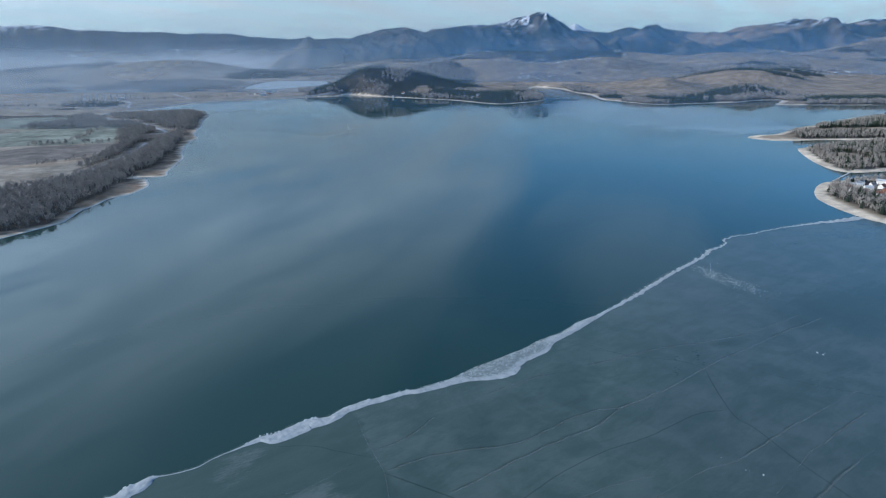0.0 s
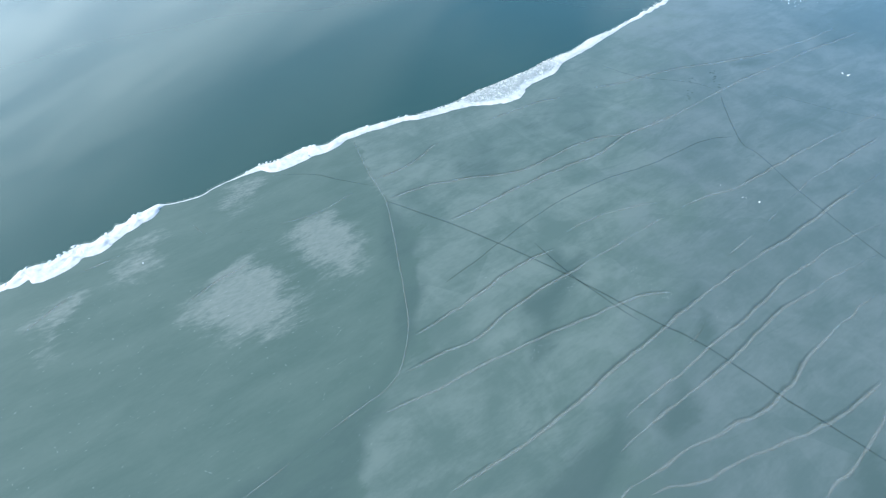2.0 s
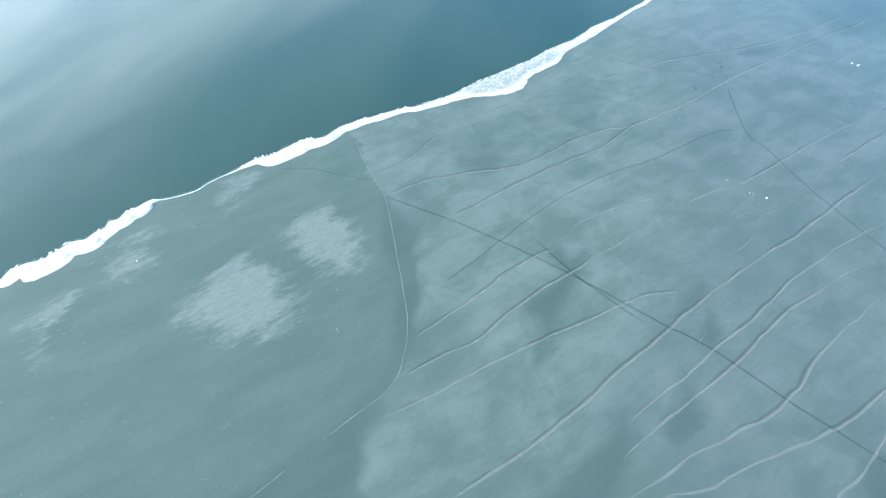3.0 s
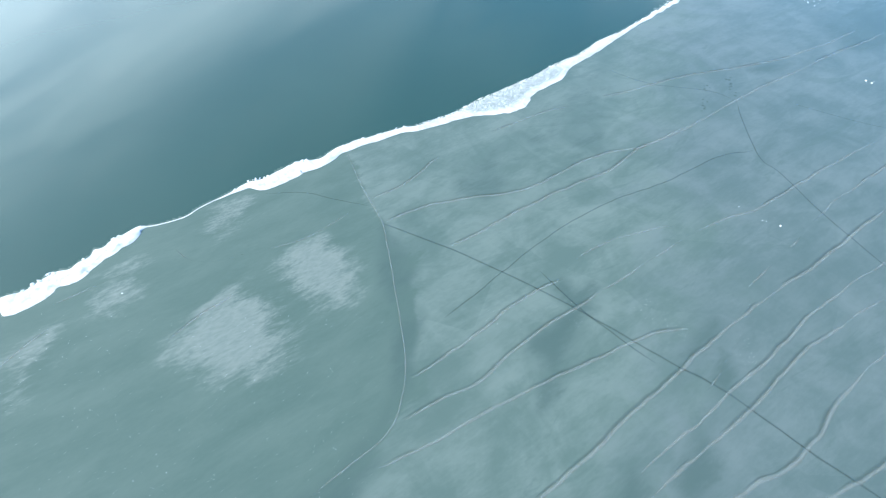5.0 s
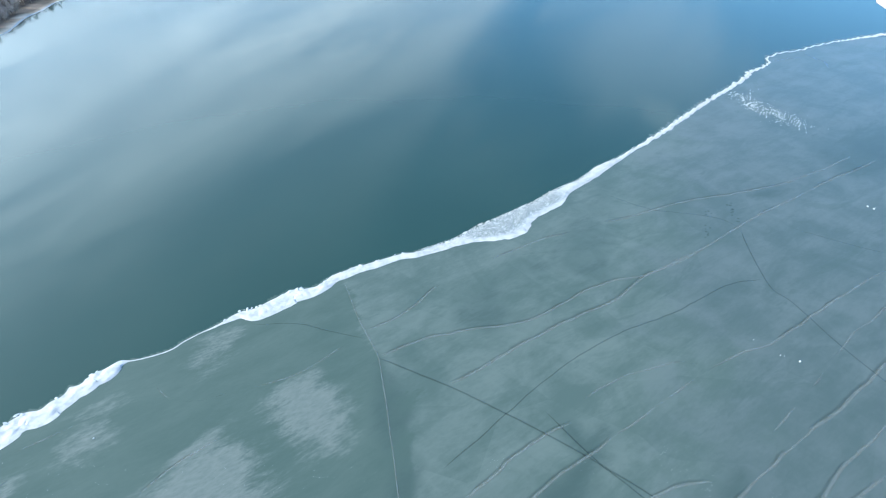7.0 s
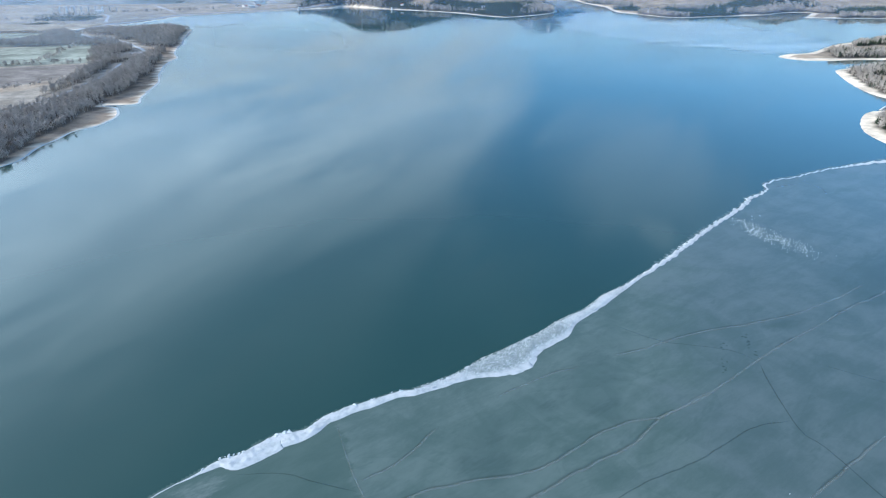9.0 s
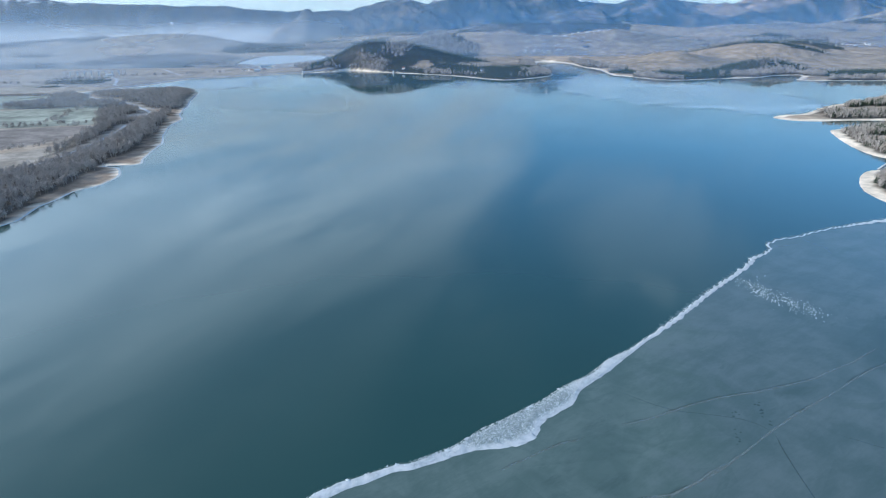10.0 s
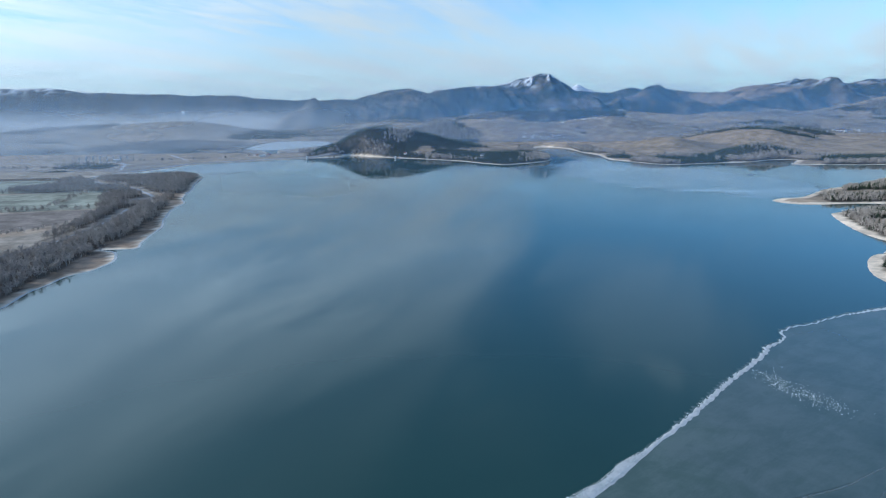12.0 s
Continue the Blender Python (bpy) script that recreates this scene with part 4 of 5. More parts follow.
ridge([(49.4, 77.2), (64.5, 81.4), (81.2, 88.7), (96.5, 94.1), (106.5, 98.1), (123.1, 109.4)], 0.85, 1.0)
ridge([(91.4, 75.3), (106.5, 87), (117.1, 97.2), (135, 116)], 0.9, 1.0)
ridge([(42.8, 171.6), (55, 178.8), (74.9, 186.2), (83.2, 186.1)], 0.6)
ridge([(49.4, 158), (64.9, 168.6), (84.4, 183), (99.1, 190.6), (111.1, 195.3), (136.9, 212.3), (161.3, 227.2), (190.8, 245.4)], 0.75)
ridge([(95.1, 158.8), (111.3, 172.3), (133.7, 193.4), (159.1, 212), (181.6, 226.9)], 0.65)
ridge([(72, 122), (80, 131), (88, 141), (97, 158)], 0.6, 0.6, 0.4)
ridge([(-91.7, 176.9), (-85.4, 172.2), (-77.3, 171.5), (-68, 174.9)], 0.55, 0.3, 0.8)
ridge([(-123.5, 153.3), (-113.2, 160.9), (-103.8, 167.6)], 0.55, 0.3, 0.8)
ridge([(-60.4, 177.1), (-47, 183), (-33.8, 195.5)], 0.45, 0.4, 0.8)
ridge([(-130.3, 128.1), (-123.4, 140.1), (-120, 144.7)], 0.5, 0.3, 0.6)
ridge([(-83, 140), (-75, 150), (-66, 158)], 0.5, 0.5, 0.6)
ridge([(255, 484), (258, 470), (262, 462), (259, 450)], 0.8, 1.0, 0.8)
ridge([(228, 466), (240, 468), (252, 472)], 0.8, 1.0, 0.8)


def hole_mesh(rng):
    bm = bmesh.new()
    ring = [bm.verts.new((math.cos(a) * rng.uniform(0.7, 1.2), math.sin(a) * rng.uniform(0.5, 0.9), 0)) for a in np.linspace(0, 6.283, 12)[:-1]]
    rim_in = [bm.verts.new((v.co.x * 0.7, v.co.y * 0.7, -0.02)) for v in ring]
    for i in range(11):
        bm.faces.new((ring[i], ring[(i + 1) % 11], rim_in[(i + 1) % 11], rim_in[i]))
    bm.faces.new(rim_in)
    me = bpy.data.meshes.new("melt_hole")
    bm.to_mesh(me)
    bm.free()
    me.materials.append(M_CRACK)
    return me


HOLES = [hole_mesh(rng) for _ in range(4)]
for k in range(16):
    t = k / 15
    for bx, by, ex, ey in ((128.9, 283, 128, 268), (118, 277, 110, 257)):
        if rng.random() < 0.75:
            hole = new("melt_hole", HOLES[rng.integers(4)])
            hole.matrix_world = pose(bx + (ex - bx) * t + rng.normal(0, 0.7), by + (ey - by) * t + rng.normal(0, 0.5), 0.09, 0, 0, rng.uniform(0, 180)) @ Matrix.Diagonal((rng.uniform(0.35, 0.7),) * 3 + (1,))
            hole.parent = ice

# ---------------------------------------------------------------- ice along the shores
for k, (line, wide) in enumerate(((SHORE_WEST, 3.0), (SHORE_BAY, 3.5), (SHORE_HILL, 3.5), (SHORE_NORTH, 3.5))):
    co, fa = ribbon(line, wide, 0.05, 3.0, 0.0, 40 + k, shift=-0.8)
    strip = new("shore_ice", raw_mesh("shore_ice", co, fa, M_SNOW_ICE))
    tagged(strip, "thin white ice crust along the waterline", "shore ice", kind="structure")


def floating_sheet(name, rim_points, label, z, step=9.0):
    poly = curve(rim_points + rim_points[:1], 14, 6.0, int(z * 1000))[:-1]
    xs, ys = np.arange(poly[:, 0].min(), poly[:, 0].max() + step, step), np.arange(poly[:, 1].min(), poly[:, 1].max() + step, step)
    sx, sy = np.meshgrid(xs, ys)
    depth = inside_distance(sx, sy, poly)
    # the reservoir's bright sky reflection is put into a white crust colour
    ob = new(name, grid_mesh(name, xs, ys, np.full(sx.shape, z), keep=depth > 0, attrs={"depth": depth}, mat=M_SNOW_ICE if "reservoir" in label else M_THIN))
    return tagged(ob, label, "thin ice", kind="structure")


def thin_shader(n):
    """New ice that thins out raggedly from its rim, with paler skins and streaks in it."""
    p = where(n)
    m = n.noise(p, 0.016, 6.0, 0.62, 0.8)
    g = n.noise(p, 0.3, 4.0, 0.6)
    drift = n.add("ShaderNodeMapping", {0: p, "Rotation": (0, 0, radians(-35)), "Scale": (0.35, 1.6, 1.0)}).outputs[0]
    skins = n.noise(drift, 0.012, 7.0, 0.65, 1.2)
    col = n.mix(n.ramp(skins, 0.42, 0.62), (0.12, 0.17, 0.185), (0.28, 0.33, 0.345))
    film = principled(n, col, n.ramp(m, 0.3, 0.7, 0.05, 0.16), bump(n, g, 0.08, 0.05), 0.5, 0.0, 1.31)
    fill = n.ramp(n.math("ADD", n.attribute("depth", "Fac"), n.math("MULTIPLY", n.math("SUBTRACT", n.math("ADD", m, skins), 1.0), 120.0)), -14.0, 30.0, 0.0, 0.9)
    return n.add("ShaderNodeMixShader", {0: fill, 1: n.add("ShaderNodeBsdfTransparent").outputs[0], 2: film}).outputs[0]


M_THIN = material("thin_ice", thin_shader)
floating_sheet("thin_ice_sheet", [(240, 1600), (330, 1760), (425, 1760), (509, 1610), (618, 1512), (668, 1360), (700, 1254), (680, 1165), (614, 1095), (520, 1060), (450, 1130), (340, 1220), (260, 1400)], "pale thin new ice floating on the open lake", 0.02)
floating_sheet("thin_ice_sheet", [(-800, 1490), (-690, 1600), (-640, 1790), (-500, 1860), (-430, 1800), (-470, 1600), (-520, 1500), (-600, 1540), (-700, 1510)], "pale thin ice skin filling the shallow bay", 0.025)
floating_sheet("thin_ice_sheet", [(318, 2110), (345, 2290), (400, 2200), (428, 2060), (400, 2000), (340, 2010)], "pale thin ice skin in the narrow inlet", 0.03)
floating_sheet("thin_ice_sheet", [(-750, 2400), (-770, 2840), (-600, 2890), (-510, 2800), (-490, 2580), (-545, 2450), (-640, 2330)], "frozen lower reservoir behind the dam, whitened for its sky reflection", 0.02)
debris = joined("floating_debris", CHUNKS, np.array([(-249 + rng.normal(0, 9), 586 + rng.normal(0, 3), 0.0) for _ in range(40)]), rng.uniform(0.15, 0.45, 40), rng.uniform(0, 6, 40), M_CRACK)
tagged(debris, "dark drift of floating debris on the open water", "floating debris", kind="stuff")

# ---------------------------------------------------------------- trees


def stick(a, b, ra, rb, sides=4):
    a, b = np.array(a, float), np.array(b, float)
    d = (b - a) / (np.linalg.norm(b - a) + 1e-9)
    u = np.cross(d, (0.3, 0.9, 0.1))
    u /= np.linalg.norm(u)
    v = np.cross(d, u)
    ang = np.arange(sides) / sides * 6.283
    ring = np.cos(ang)[:, None] * u + np.sin(ang)[:, None] * v
    co = np.concatenate([a + ring * ra, b + ring * rb])
    i = np.arange(sides)
    j = (i + 1) % sides
    tri = np.concatenate([np.stack([i, j, j + sides], -1), np.stack([i, j + sides, i + sides], -1)])
    return co, tri


def merge(pieces):
    cos, tris, base = [], [], 0
    for co, tri in pieces:
        cos.append(co)
        tris.append(tri + base)
        base += len(co)
    return np.concatenate(cos), np.concatenate(tris)


def bare_tree(rng, twigs=110, limbs=8, thick=1.0):
    """Trunk and crown of a leafless broadleaf tree, one unit high."""
    bend = rng.uniform(-0.03, 0.03, 2)
    trunk = [stick((0, 0, -0.02), (bend[0], bend[1], 0.42), 0.022, 0.014, 5), stick((bend[0], bend[1], 0.42), (bend[0] * 2, bend[1] * 2, 0.86), 0.014, 0.004)]
    crown = []
    tips = []
    for k in range(limbs):
        z0 = rng.uniform(0.18, 0.66)
        a = k / limbs * 6.283 * 1.6 + rng.uniform(-0.4, 0.4)
        reach = rng.uniform(0.16, 0.30) * (1.15 - 0.6 * abs(z0 - 0.4))
        p0 = np.array((bend[0] * z0 * 2, bend[1] * z0 * 2, z0))
        p1 = p0 + (reach * math.cos(a), reach * math.sin(a), rng.uniform(0.16, 0.30))
        crown.append(stick(p0, p1, 0.009, 0.003, 3))
        tips.append((p0, p1))
    tips.append((np.array((0, 0, 0.45)), np.array((bend[0] * 2, bend[1] * 2, 0.90))))
    co, tri = [], []
    for k in range(twigs):
        p0, p1 = tips[rng.integers(len(tips))]
        f = rng.uniform(0.25, 1.05)
        q = p0 + (p1 - p0) * f
        d = rng.normal(0, 1, 3)
        d[2] = abs(d[2]) + 0.35
        d /= np.linalg.norm(d)
        length = rng.uniform(0.09, 0.22)
        e = np.cross(d, rng.normal(0, 1, 3))
        e *= thick * rng.uniform(0.008, 0.019) / (np.linalg.norm(e) + 1e-9)
        n0 = len(co)
        co += [q - e * 0.5, q + d * length * 0.6 + e, q + d * length]
        tri.append((n0, n0 + 1, n0 + 2))
    crown.append((np.array(co), np.array(tri)))
    return merge(trunk), merge(crown)


def tuft_tree(rng, tufts):
    """A far-off leafless crown: ragged tufts of twigs round a short stem, one unit high."""
    co, tri = [(-0.03, 0, 0), (0.03, 0, 0), (0, 0, 0.5)], [(0, 1, 2)]
    for k in range(tufts):
        a, up = rng.uniform(0, 6.283), rng.uniform(0.22, 0.9)
        r = 0.34 * math.sqrt(max(0.05, 1 - ((up - 0.5) / 0.48) ** 2)) * rng.uniform(0.35, 1)
        q = np.array((r * math.cos(a), r * math.sin(a), up))
        d, e = rng.normal(0, 1, 3), rng.normal(0, 1, 3)
        d[2] = abs(d[2])
        n0 = len(co)
        co += [q - e * 0.06, q + e * 0.07, q + d * 0.12]
        tri.append((n0, n0 + 1, n0 + 2))
    return np.array(co, float), np.array(tri)


def conifer(rng, tiers=11, blades=8, wide=0.23):
    """Trunk and crown of a spruce or pine, one unit high."""
    trunk = stick((0, 0, -0.02), (0, 0, 0.97), 0.02, 0.003, 5)
    co, tri = [], []
    for t in range(tiers):
        f = t / (tiers - 1)
        z = 0.12 + 0.84 * f
        r = (wide * (1 - f) ** 0.85 + 0.012) * rng.uniform(0.85, 1.15)
        for k in range(blades):
            a = (k + 0.5 * (t % 2)) / blades * 6.283 + rng.uniform(-0.25, 0.25)
            rr = r * rng.uniform(0.7, 1.2)
            w2 = rr * 0.42
            c, s = math.cos(a), math.sin(a)
            drop = rr * rng.uniform(0.15, 0.45)
            n0 = len(co)
            co += [(0, 0, z + 0.05), (rr * 0.6 * c - w2 * s, rr * 0.6 * s + w2 * c, z - drop * 0.5), (rr * c, rr * s, z - drop), (rr * 0.6 * c + w2 * s, rr * 0.6 * s - w2 * c, z - drop * 0.5)]
            tri += [(n0, n0 + 1, n0 + 2), (n0, n0 + 2, n0 + 3)]
    return trunk, (np.array(co), np.array(tri))


def tree_shader(a, b):
    def build(n):
        tone = n.math("FRACT", n.math("ADD", n.attribute("tone", "Fac"), n.add("ShaderNodeObjectInfo").outputs["Random"]))
        p = where(n)
        f = n.math("ADD", n.math("MULTIPLY", tone, 0.7), n.math("MULTIPLY", n.noise(p, 0.4, 3.0, 0.6), 0.3))
        return principled(n, n.mix(f, a, b), 0.9, None, 0.15)
    return build


M_TWIG = material("bare_twigs", tree_shader((0.20, 0.182, 0.166), (0.44, 0.398, 0.36)))
M_BARK = material("bark", tree_shader((0.13, 0.11, 0.095), (0.26, 0.225, 0.19)))
M_NEEDLE = material("needles", tree_shader((0.022, 0.036, 0.026), (0.048, 0.064, 0.042)))
TREE_RNG = np.random.default_rng(33)
BARE = [bare_tree(TREE_RNG, 150, 9, 1.25) for _ in range(6)]
SPRUCE = [conifer(TREE_RNG) for _ in range(4)]
BARE_FAR = [tuft_tree(TREE_RNG, 34) for _ in range(5)]
SPRUCE_FAR = [merge(conifer(TREE_RNG, 5, 5, 0.30)) for _ in range(3)]
BARE_DIM = [tuft_tree(TREE_RNG, 18) for _ in range(4)]
SPRUCE_DIM = [merge(conifer(TREE_RNG, 3, 5, 0.40)) for _ in range(3)]


def stand(x0, x1, y0, y1, step):
    """Places for trees in a box: a shaken lattice, kept where the land is wooded."""
    xs, ys = np.meshgrid(np.arange(x0, x1, step), np.arange(y0, y1, step))
    xs = xs + TREE_RNG.uniform(-0.45, 0.45, xs.shape) * step
    ys = ys + TREE_RNG.uniform(-0.45, 0.45, ys.shape) * step
    z, d = land_height(xs, ys)
    keep = wooded(xs, ys, d, z) > 0
    return np.stack([xs[keep], ys[keep], z[keep] - 0.1], -1), d[keep]


def meshes_of(lib, mat_trunk, mat_crown):
    return [(raw_mesh("trunk", *t, mat_trunk, True), raw_mesh("crown", *c, mat_crown, False)) for t, c in lib]


def single_trees(places, lib, name, label, heights, group):
    for p, h in zip(places, heights):
        root = new(name)
        tr, cr = lib[TREE_RNG.integers(len(lib))]
        for nm, me in (("trunk", tr), ("crown", cr)):
            ob = new(nm, me)
            ob.parent = root
        wide = h * TREE_RNG.uniform(0.85, 1.25)
        root.matrix_world = pose(*p, 0, 0, TREE_RNG.uniform(0, 360)) @ Matrix.Diagonal((wide, wide, h, 1))
        tagged(root, label, "tree", group)


def woods(name, places, lib, heights, mat, label):
    if len(places):
        ob = joined(name, lib, places, heights, TREE_RNG.uniform(0, 6.28, len(places)), mat, TREE_RNG.random(len(places)))
        tagged(ob, label, "woods", kind="stuff")


BARE_ME, SPRUCE_ME = meshes_of(BARE, M_BARK, M_TWIG), meshes_of(SPRUCE, M_BARK, M_NEEDLE)
BARE_ALL, SPRUCE_ALL = [merge(t) for t in BARE], [merge(t) for t in SPRUCE]

# the west bank
places, dist = stand(-800, -300, 395, 1525, 5.6)
heights = TREE_RNG.uniform(8, 13, len(places)) * np.clip(0.55 + dist / 45, 0.6, 1)
front = np.argsort(dist + np.clip(places[:, 1] - 900, 0, 500))[:170]
rest = np.setdiff1d(np.arange(len(places)), front)
single_trees(places[front], BARE_ME, "bare_tree", "leafless grey-brown broadleaf tree on the lake bank", heights[front], "trees on the west bank")
woods("bare_woods", places[rest], BARE_ALL, heights[rest], M_TWIG, "leafless grey-brown woods on the west bank")
# the eastern spits: pine inland, bare trees towards the water
places, dist = stand(395, 900, 515, 1330, 5.0)
heights = TREE_RNG.uniform(7, 12, len(places)) * np.clip(0.5 + dist / 60, 0.5, 1)
pine = TREE_RNG.random(len(places)) < np.clip((dist - 15) / 50, 0.12, 0.62)
for kind, lib, all_of, mat, nm, lab in ((~pine, BARE_ME, BARE_ALL, M_TWIG, "bare_tree", "leafless pale-brown broadleaf tree behind the beach"), (pine, SPRUCE_ME, SPRUCE_ALL, M_NEEDLE, "pine_tree", "dark green conifer on a low spit")):
    idx = np.where(kind)[0]
    lead = idx[np.argsort(dist[idx] + 0.05 * places[idx, 1])][:75]
    rest = np.setdiff1d(idx, lead)
    single_trees(places[lead], lib, nm, lab, heights[lead], "trees on the eastern spits")
    woods("bare_woods" if mat == M_TWIG else "conifer_woods", places[rest], all_of, heights[rest], mat, "mixed winter woods on the eastern spits")
# the wooded hill and the northern shore
places, dist = stand(-420, 1750, 1560, 2300, 7.2)
heights = TREE_RNG.uniform(8, 13, len(places))
pine = fbm(places[:, 0], places[:, 1], 130, 3) + TREE_RNG.uniform(-0.12, 0.12, len(places)) > np.where(dist < 50, 0.50, 0.30)
woods("bare_woods", places[~pine], BARE_FAR, heights[~pine] * 1.1, M_TWIG, "leafless woods on the hill and the far shore")
woods("conifer_woods", places[pine], SPRUCE_FAR, heights[pine], M_NEEDLE, "dark spruce woods on the hill and the far shore")
# far woods among the pastures
places, dist = stand(-2700, 3000, 1560, 4050, 11)
keep = (places[:, 1] > 2300) | (places[:, 0] < -430)
keep &= (places[:, 0] > -430) | (places[:, 1] > 1560)
places = places[keep]
heights = TREE_RNG.uniform(8, 13, len(places))
pine = fbm(places[:, 0], places[:, 1], 300, 3) > 0.47
woods("bare_woods", places[~pine], BARE_DIM, heights[~pine] * 1.25, M_TWIG, "distant leafless woods between the pastures")
woods("conifer_woods", places[pine], SPRUCE_DIM, heights[pine] * 1.2, M_NEEDLE, "distant dark spruce woods between the pastures")
# hedges and single rows in the western fields
rows = []
for a, b, k in (((-603, 993), (-641, 1168), 34), ((-655, 968), (-530, 1000), 30), ((-790, 1170), (-660, 1236), 24), ((-530, 800), (-480, 850), 16), ((-478, 852), (-500, 1000), 36), ((-555, 1080), (-600, 1165), 26),
                ((-900, 1395), (-720, 1360), 40), ((-1010, 1745), (-960, 1760), 26), ((-760, 1420), (-650, 1300), 24), ((-1300, 1650), (-900, 1640), 90), ((-900, 1840), (-640, 1930), 70)):
    for t in TREE_RNG.random(k):
        rows.append((a[0] + (b[0] - a[0]) * t + TREE_RNG.normal(0, 3), a[1] + (b[1] - a[1]) * t + TREE_RNG.normal(0, 3)))
for k in range(46):
    hx, hy, way, reach = TREE_RNG.uniform(250, 2000), TREE_RNG.uniform(2050, 3600), TREE_RNG.uniform(-0.5, 0.5) + (1.2 if k % 4 == 0 else 0), TREE_RNG.uniform(60, 190)
    for t in TREE_RNG.uniform(-1, 1, int(reach / 4)):
        rows.append((hx + reach * t * math.cos(way) + TREE_RNG.normal(0, 4), hy + reach * t * math.sin(way) + 14 * math.sin(t * 3 + k) + TREE_RNG.normal(0, 4)))
rows = np.array([q for q in rows if not inside_distance(np.array([q[0]]), np.array([q[1]]), LAKE_COARSE)[0] > -14])
rz, _ = land_height(rows[:, 0], rows[:, 1])
woods("hedgerow", np.column_stack([rows, rz - 0.1]), BARE_FAR, TREE_RNG.uniform(4, 9, len(rows)), M_TWIG, "dark leafless hedgerows between the fields")

# ---------------------------------------------------------------- buildings


def prism(bm, x0, x1, y0, y1, z0, z1):
    v = [bm.verts.new(c) for c in ((x0, y0, z0), (x1, y0, z0), (x1, y1, z0), (x0, y1, z0), (x0, y0, z1), (x1, y0, z1), (x1, y1, z1), (x0, y1, z1))]
    for f in ((0, 3, 2, 1), (4, 5, 6, 7), (0, 1, 5, 4), (1, 2, 6, 5), (2, 3, 7, 6), (3, 0, 4, 7)):
        bm.faces.new([v[i] for i in f])


def house_parts(long, wide, tall, pitch):
    """Meshes of a gabled house: walls, roof slabs with eaves, windows, a door and a chimney."""
    out = []
    bm = bmesh.new()
    x, y = long / 2, wide / 2
    top = tall + y * pitch
    lo = [bm.verts.new(c) for c in ((-x, -y, -1.5), (x, -y, -1.5), (x, y, -1.5), (-x, y, -1.5))]
    hi = [bm.verts.new(c) for c in ((-x, -y, tall), (x, -y, tall), (x, y, tall), (-x, y, tall))]
    ga, gb = bm.verts.new((-x, 0, top)), bm.verts.new((x, 0, top))
    bm.faces.new(lo[::-1])
    bm.faces.new((lo[0], lo[1], hi[1], hi[0]))
    bm.faces.new((lo[2], lo[3], hi[3], hi[2]))
    bm.faces.new((lo[1], lo[2], hi[2], gb, hi[1]))
    bm.faces.new((lo[3], lo[0], hi[0], ga, hi[3]))
    out.append(("wall", bm))
    bm = bmesh.new()
    for s in (-1, 1):
        e = 0.5
        v = [bm.verts.new(c) for c in ((-x - e, 0, top + 0.05), (x + e, 0, top + 0.05), (x + e, s * (y + e), tall - e * pitch + 0.05), (-x - e, s * (y + e), tall - e * pitch + 0.05))]
        u = [bm.verts.new(q.co + Vector((0, 0, 0.22))) for q in v]
        bm.faces.new(v)
        bm.faces.new(u[::-1])
        for i in range(4):
            bm.faces.new((v[i], v[(i + 1) % 4], u[(i + 1) % 4], u[i]))
    out.append(("roof", bm))
    for k in range(3):
        bm = bmesh.new()
        cx = -x + long * (k + 0.5) / 3
        prism(bm, cx - 0.55, cx + 0.55, -y - 0.04, -y + 0.05, 1.0, 2.3)
        out.append(("window", bm))
    bm = bmesh.new()
    prism(bm, x * 0.3, x * 0.3 + 0.6, 0.4, 1.0, top - 0.8, top + 0.9)
    out.append(("chimney", bm))
    res = []
    for nm, b in out:
        bmesh.ops.recalc_face_normals(b, faces=b.faces)
        me = bpy.data.meshes.new(nm)
        b.to_mesh(me)
        b.free()
        res.append((nm, me))
    return res


M_WALL = speckled("pale_render", (0.62, 0.60, 0.56), (0.78, 0.76, 0.72), 0.3, 0.9)
M_WOODWALL = speckled("brown_boards", (0.22, 0.13, 0.08), (0.34, 0.21, 0.13), 0.5, 0.8)
M_ROOF_GREY = speckled("grey_roofing", (0.10, 0.105, 0.11), (0.20, 0.205, 0.21), 0.4, 0.7)
M_ROOF_RED = speckled("brick_red_roofing", (0.20, 0.085, 0.06), (0.30, 0.14, 0.10), 0.4, 0.8)
M_SNOWROOF = speckled("frosted_roofing", (0.40, 0.41, 0.43), (0.60, 0.62, 0.64), 0.3, 0.8)
M_PANE = speckled("dark_pane", (0.02, 0.025, 0.03), (0.05, 0.055, 0.06), 0.5, 0.12)
M_CONCRETE = speckled("pale_concrete", (0.46, 0.45, 0.43), (0.64, 0.63, 0.60), 0.25, 0.9)
M_STEEL = speckled("galvanised_steel", (0.42, 0.44, 0.46), (0.58, 0.60, 0.62), 0.8, 0.45)
M_ASPHALT = speckled("frosty_asphalt", (0.30, 0.31, 0.32), (0.46, 0.47, 0.48), 0.06, 0.85)

KITS = []
for (lg, wd, tl, pt), wall_m, roof_m in (((11, 8, 4.2, 0.8), M_WALL, M_ROOF_GREY), ((9, 7, 3.2, 1.1), M_WOODWALL, M_ROOF_RED), ((14, 9, 5.4, 0.6), M_WALL, M_SNOWROOF), ((10, 8, 3.6, 0.9), M_WALL, M_ROOF_RED), ((22, 11, 6.0, 0.35), M_WALL, M_SNOWROOF)):
    kit = house_parts(lg, wd, tl, pt)
    for nm, me in kit:
        me.materials.append({"wall": wall_m, "roof": roof_m, "window": M_PANE, "chimney": M_CONCRETE}[nm])
    KITS.append(kit)
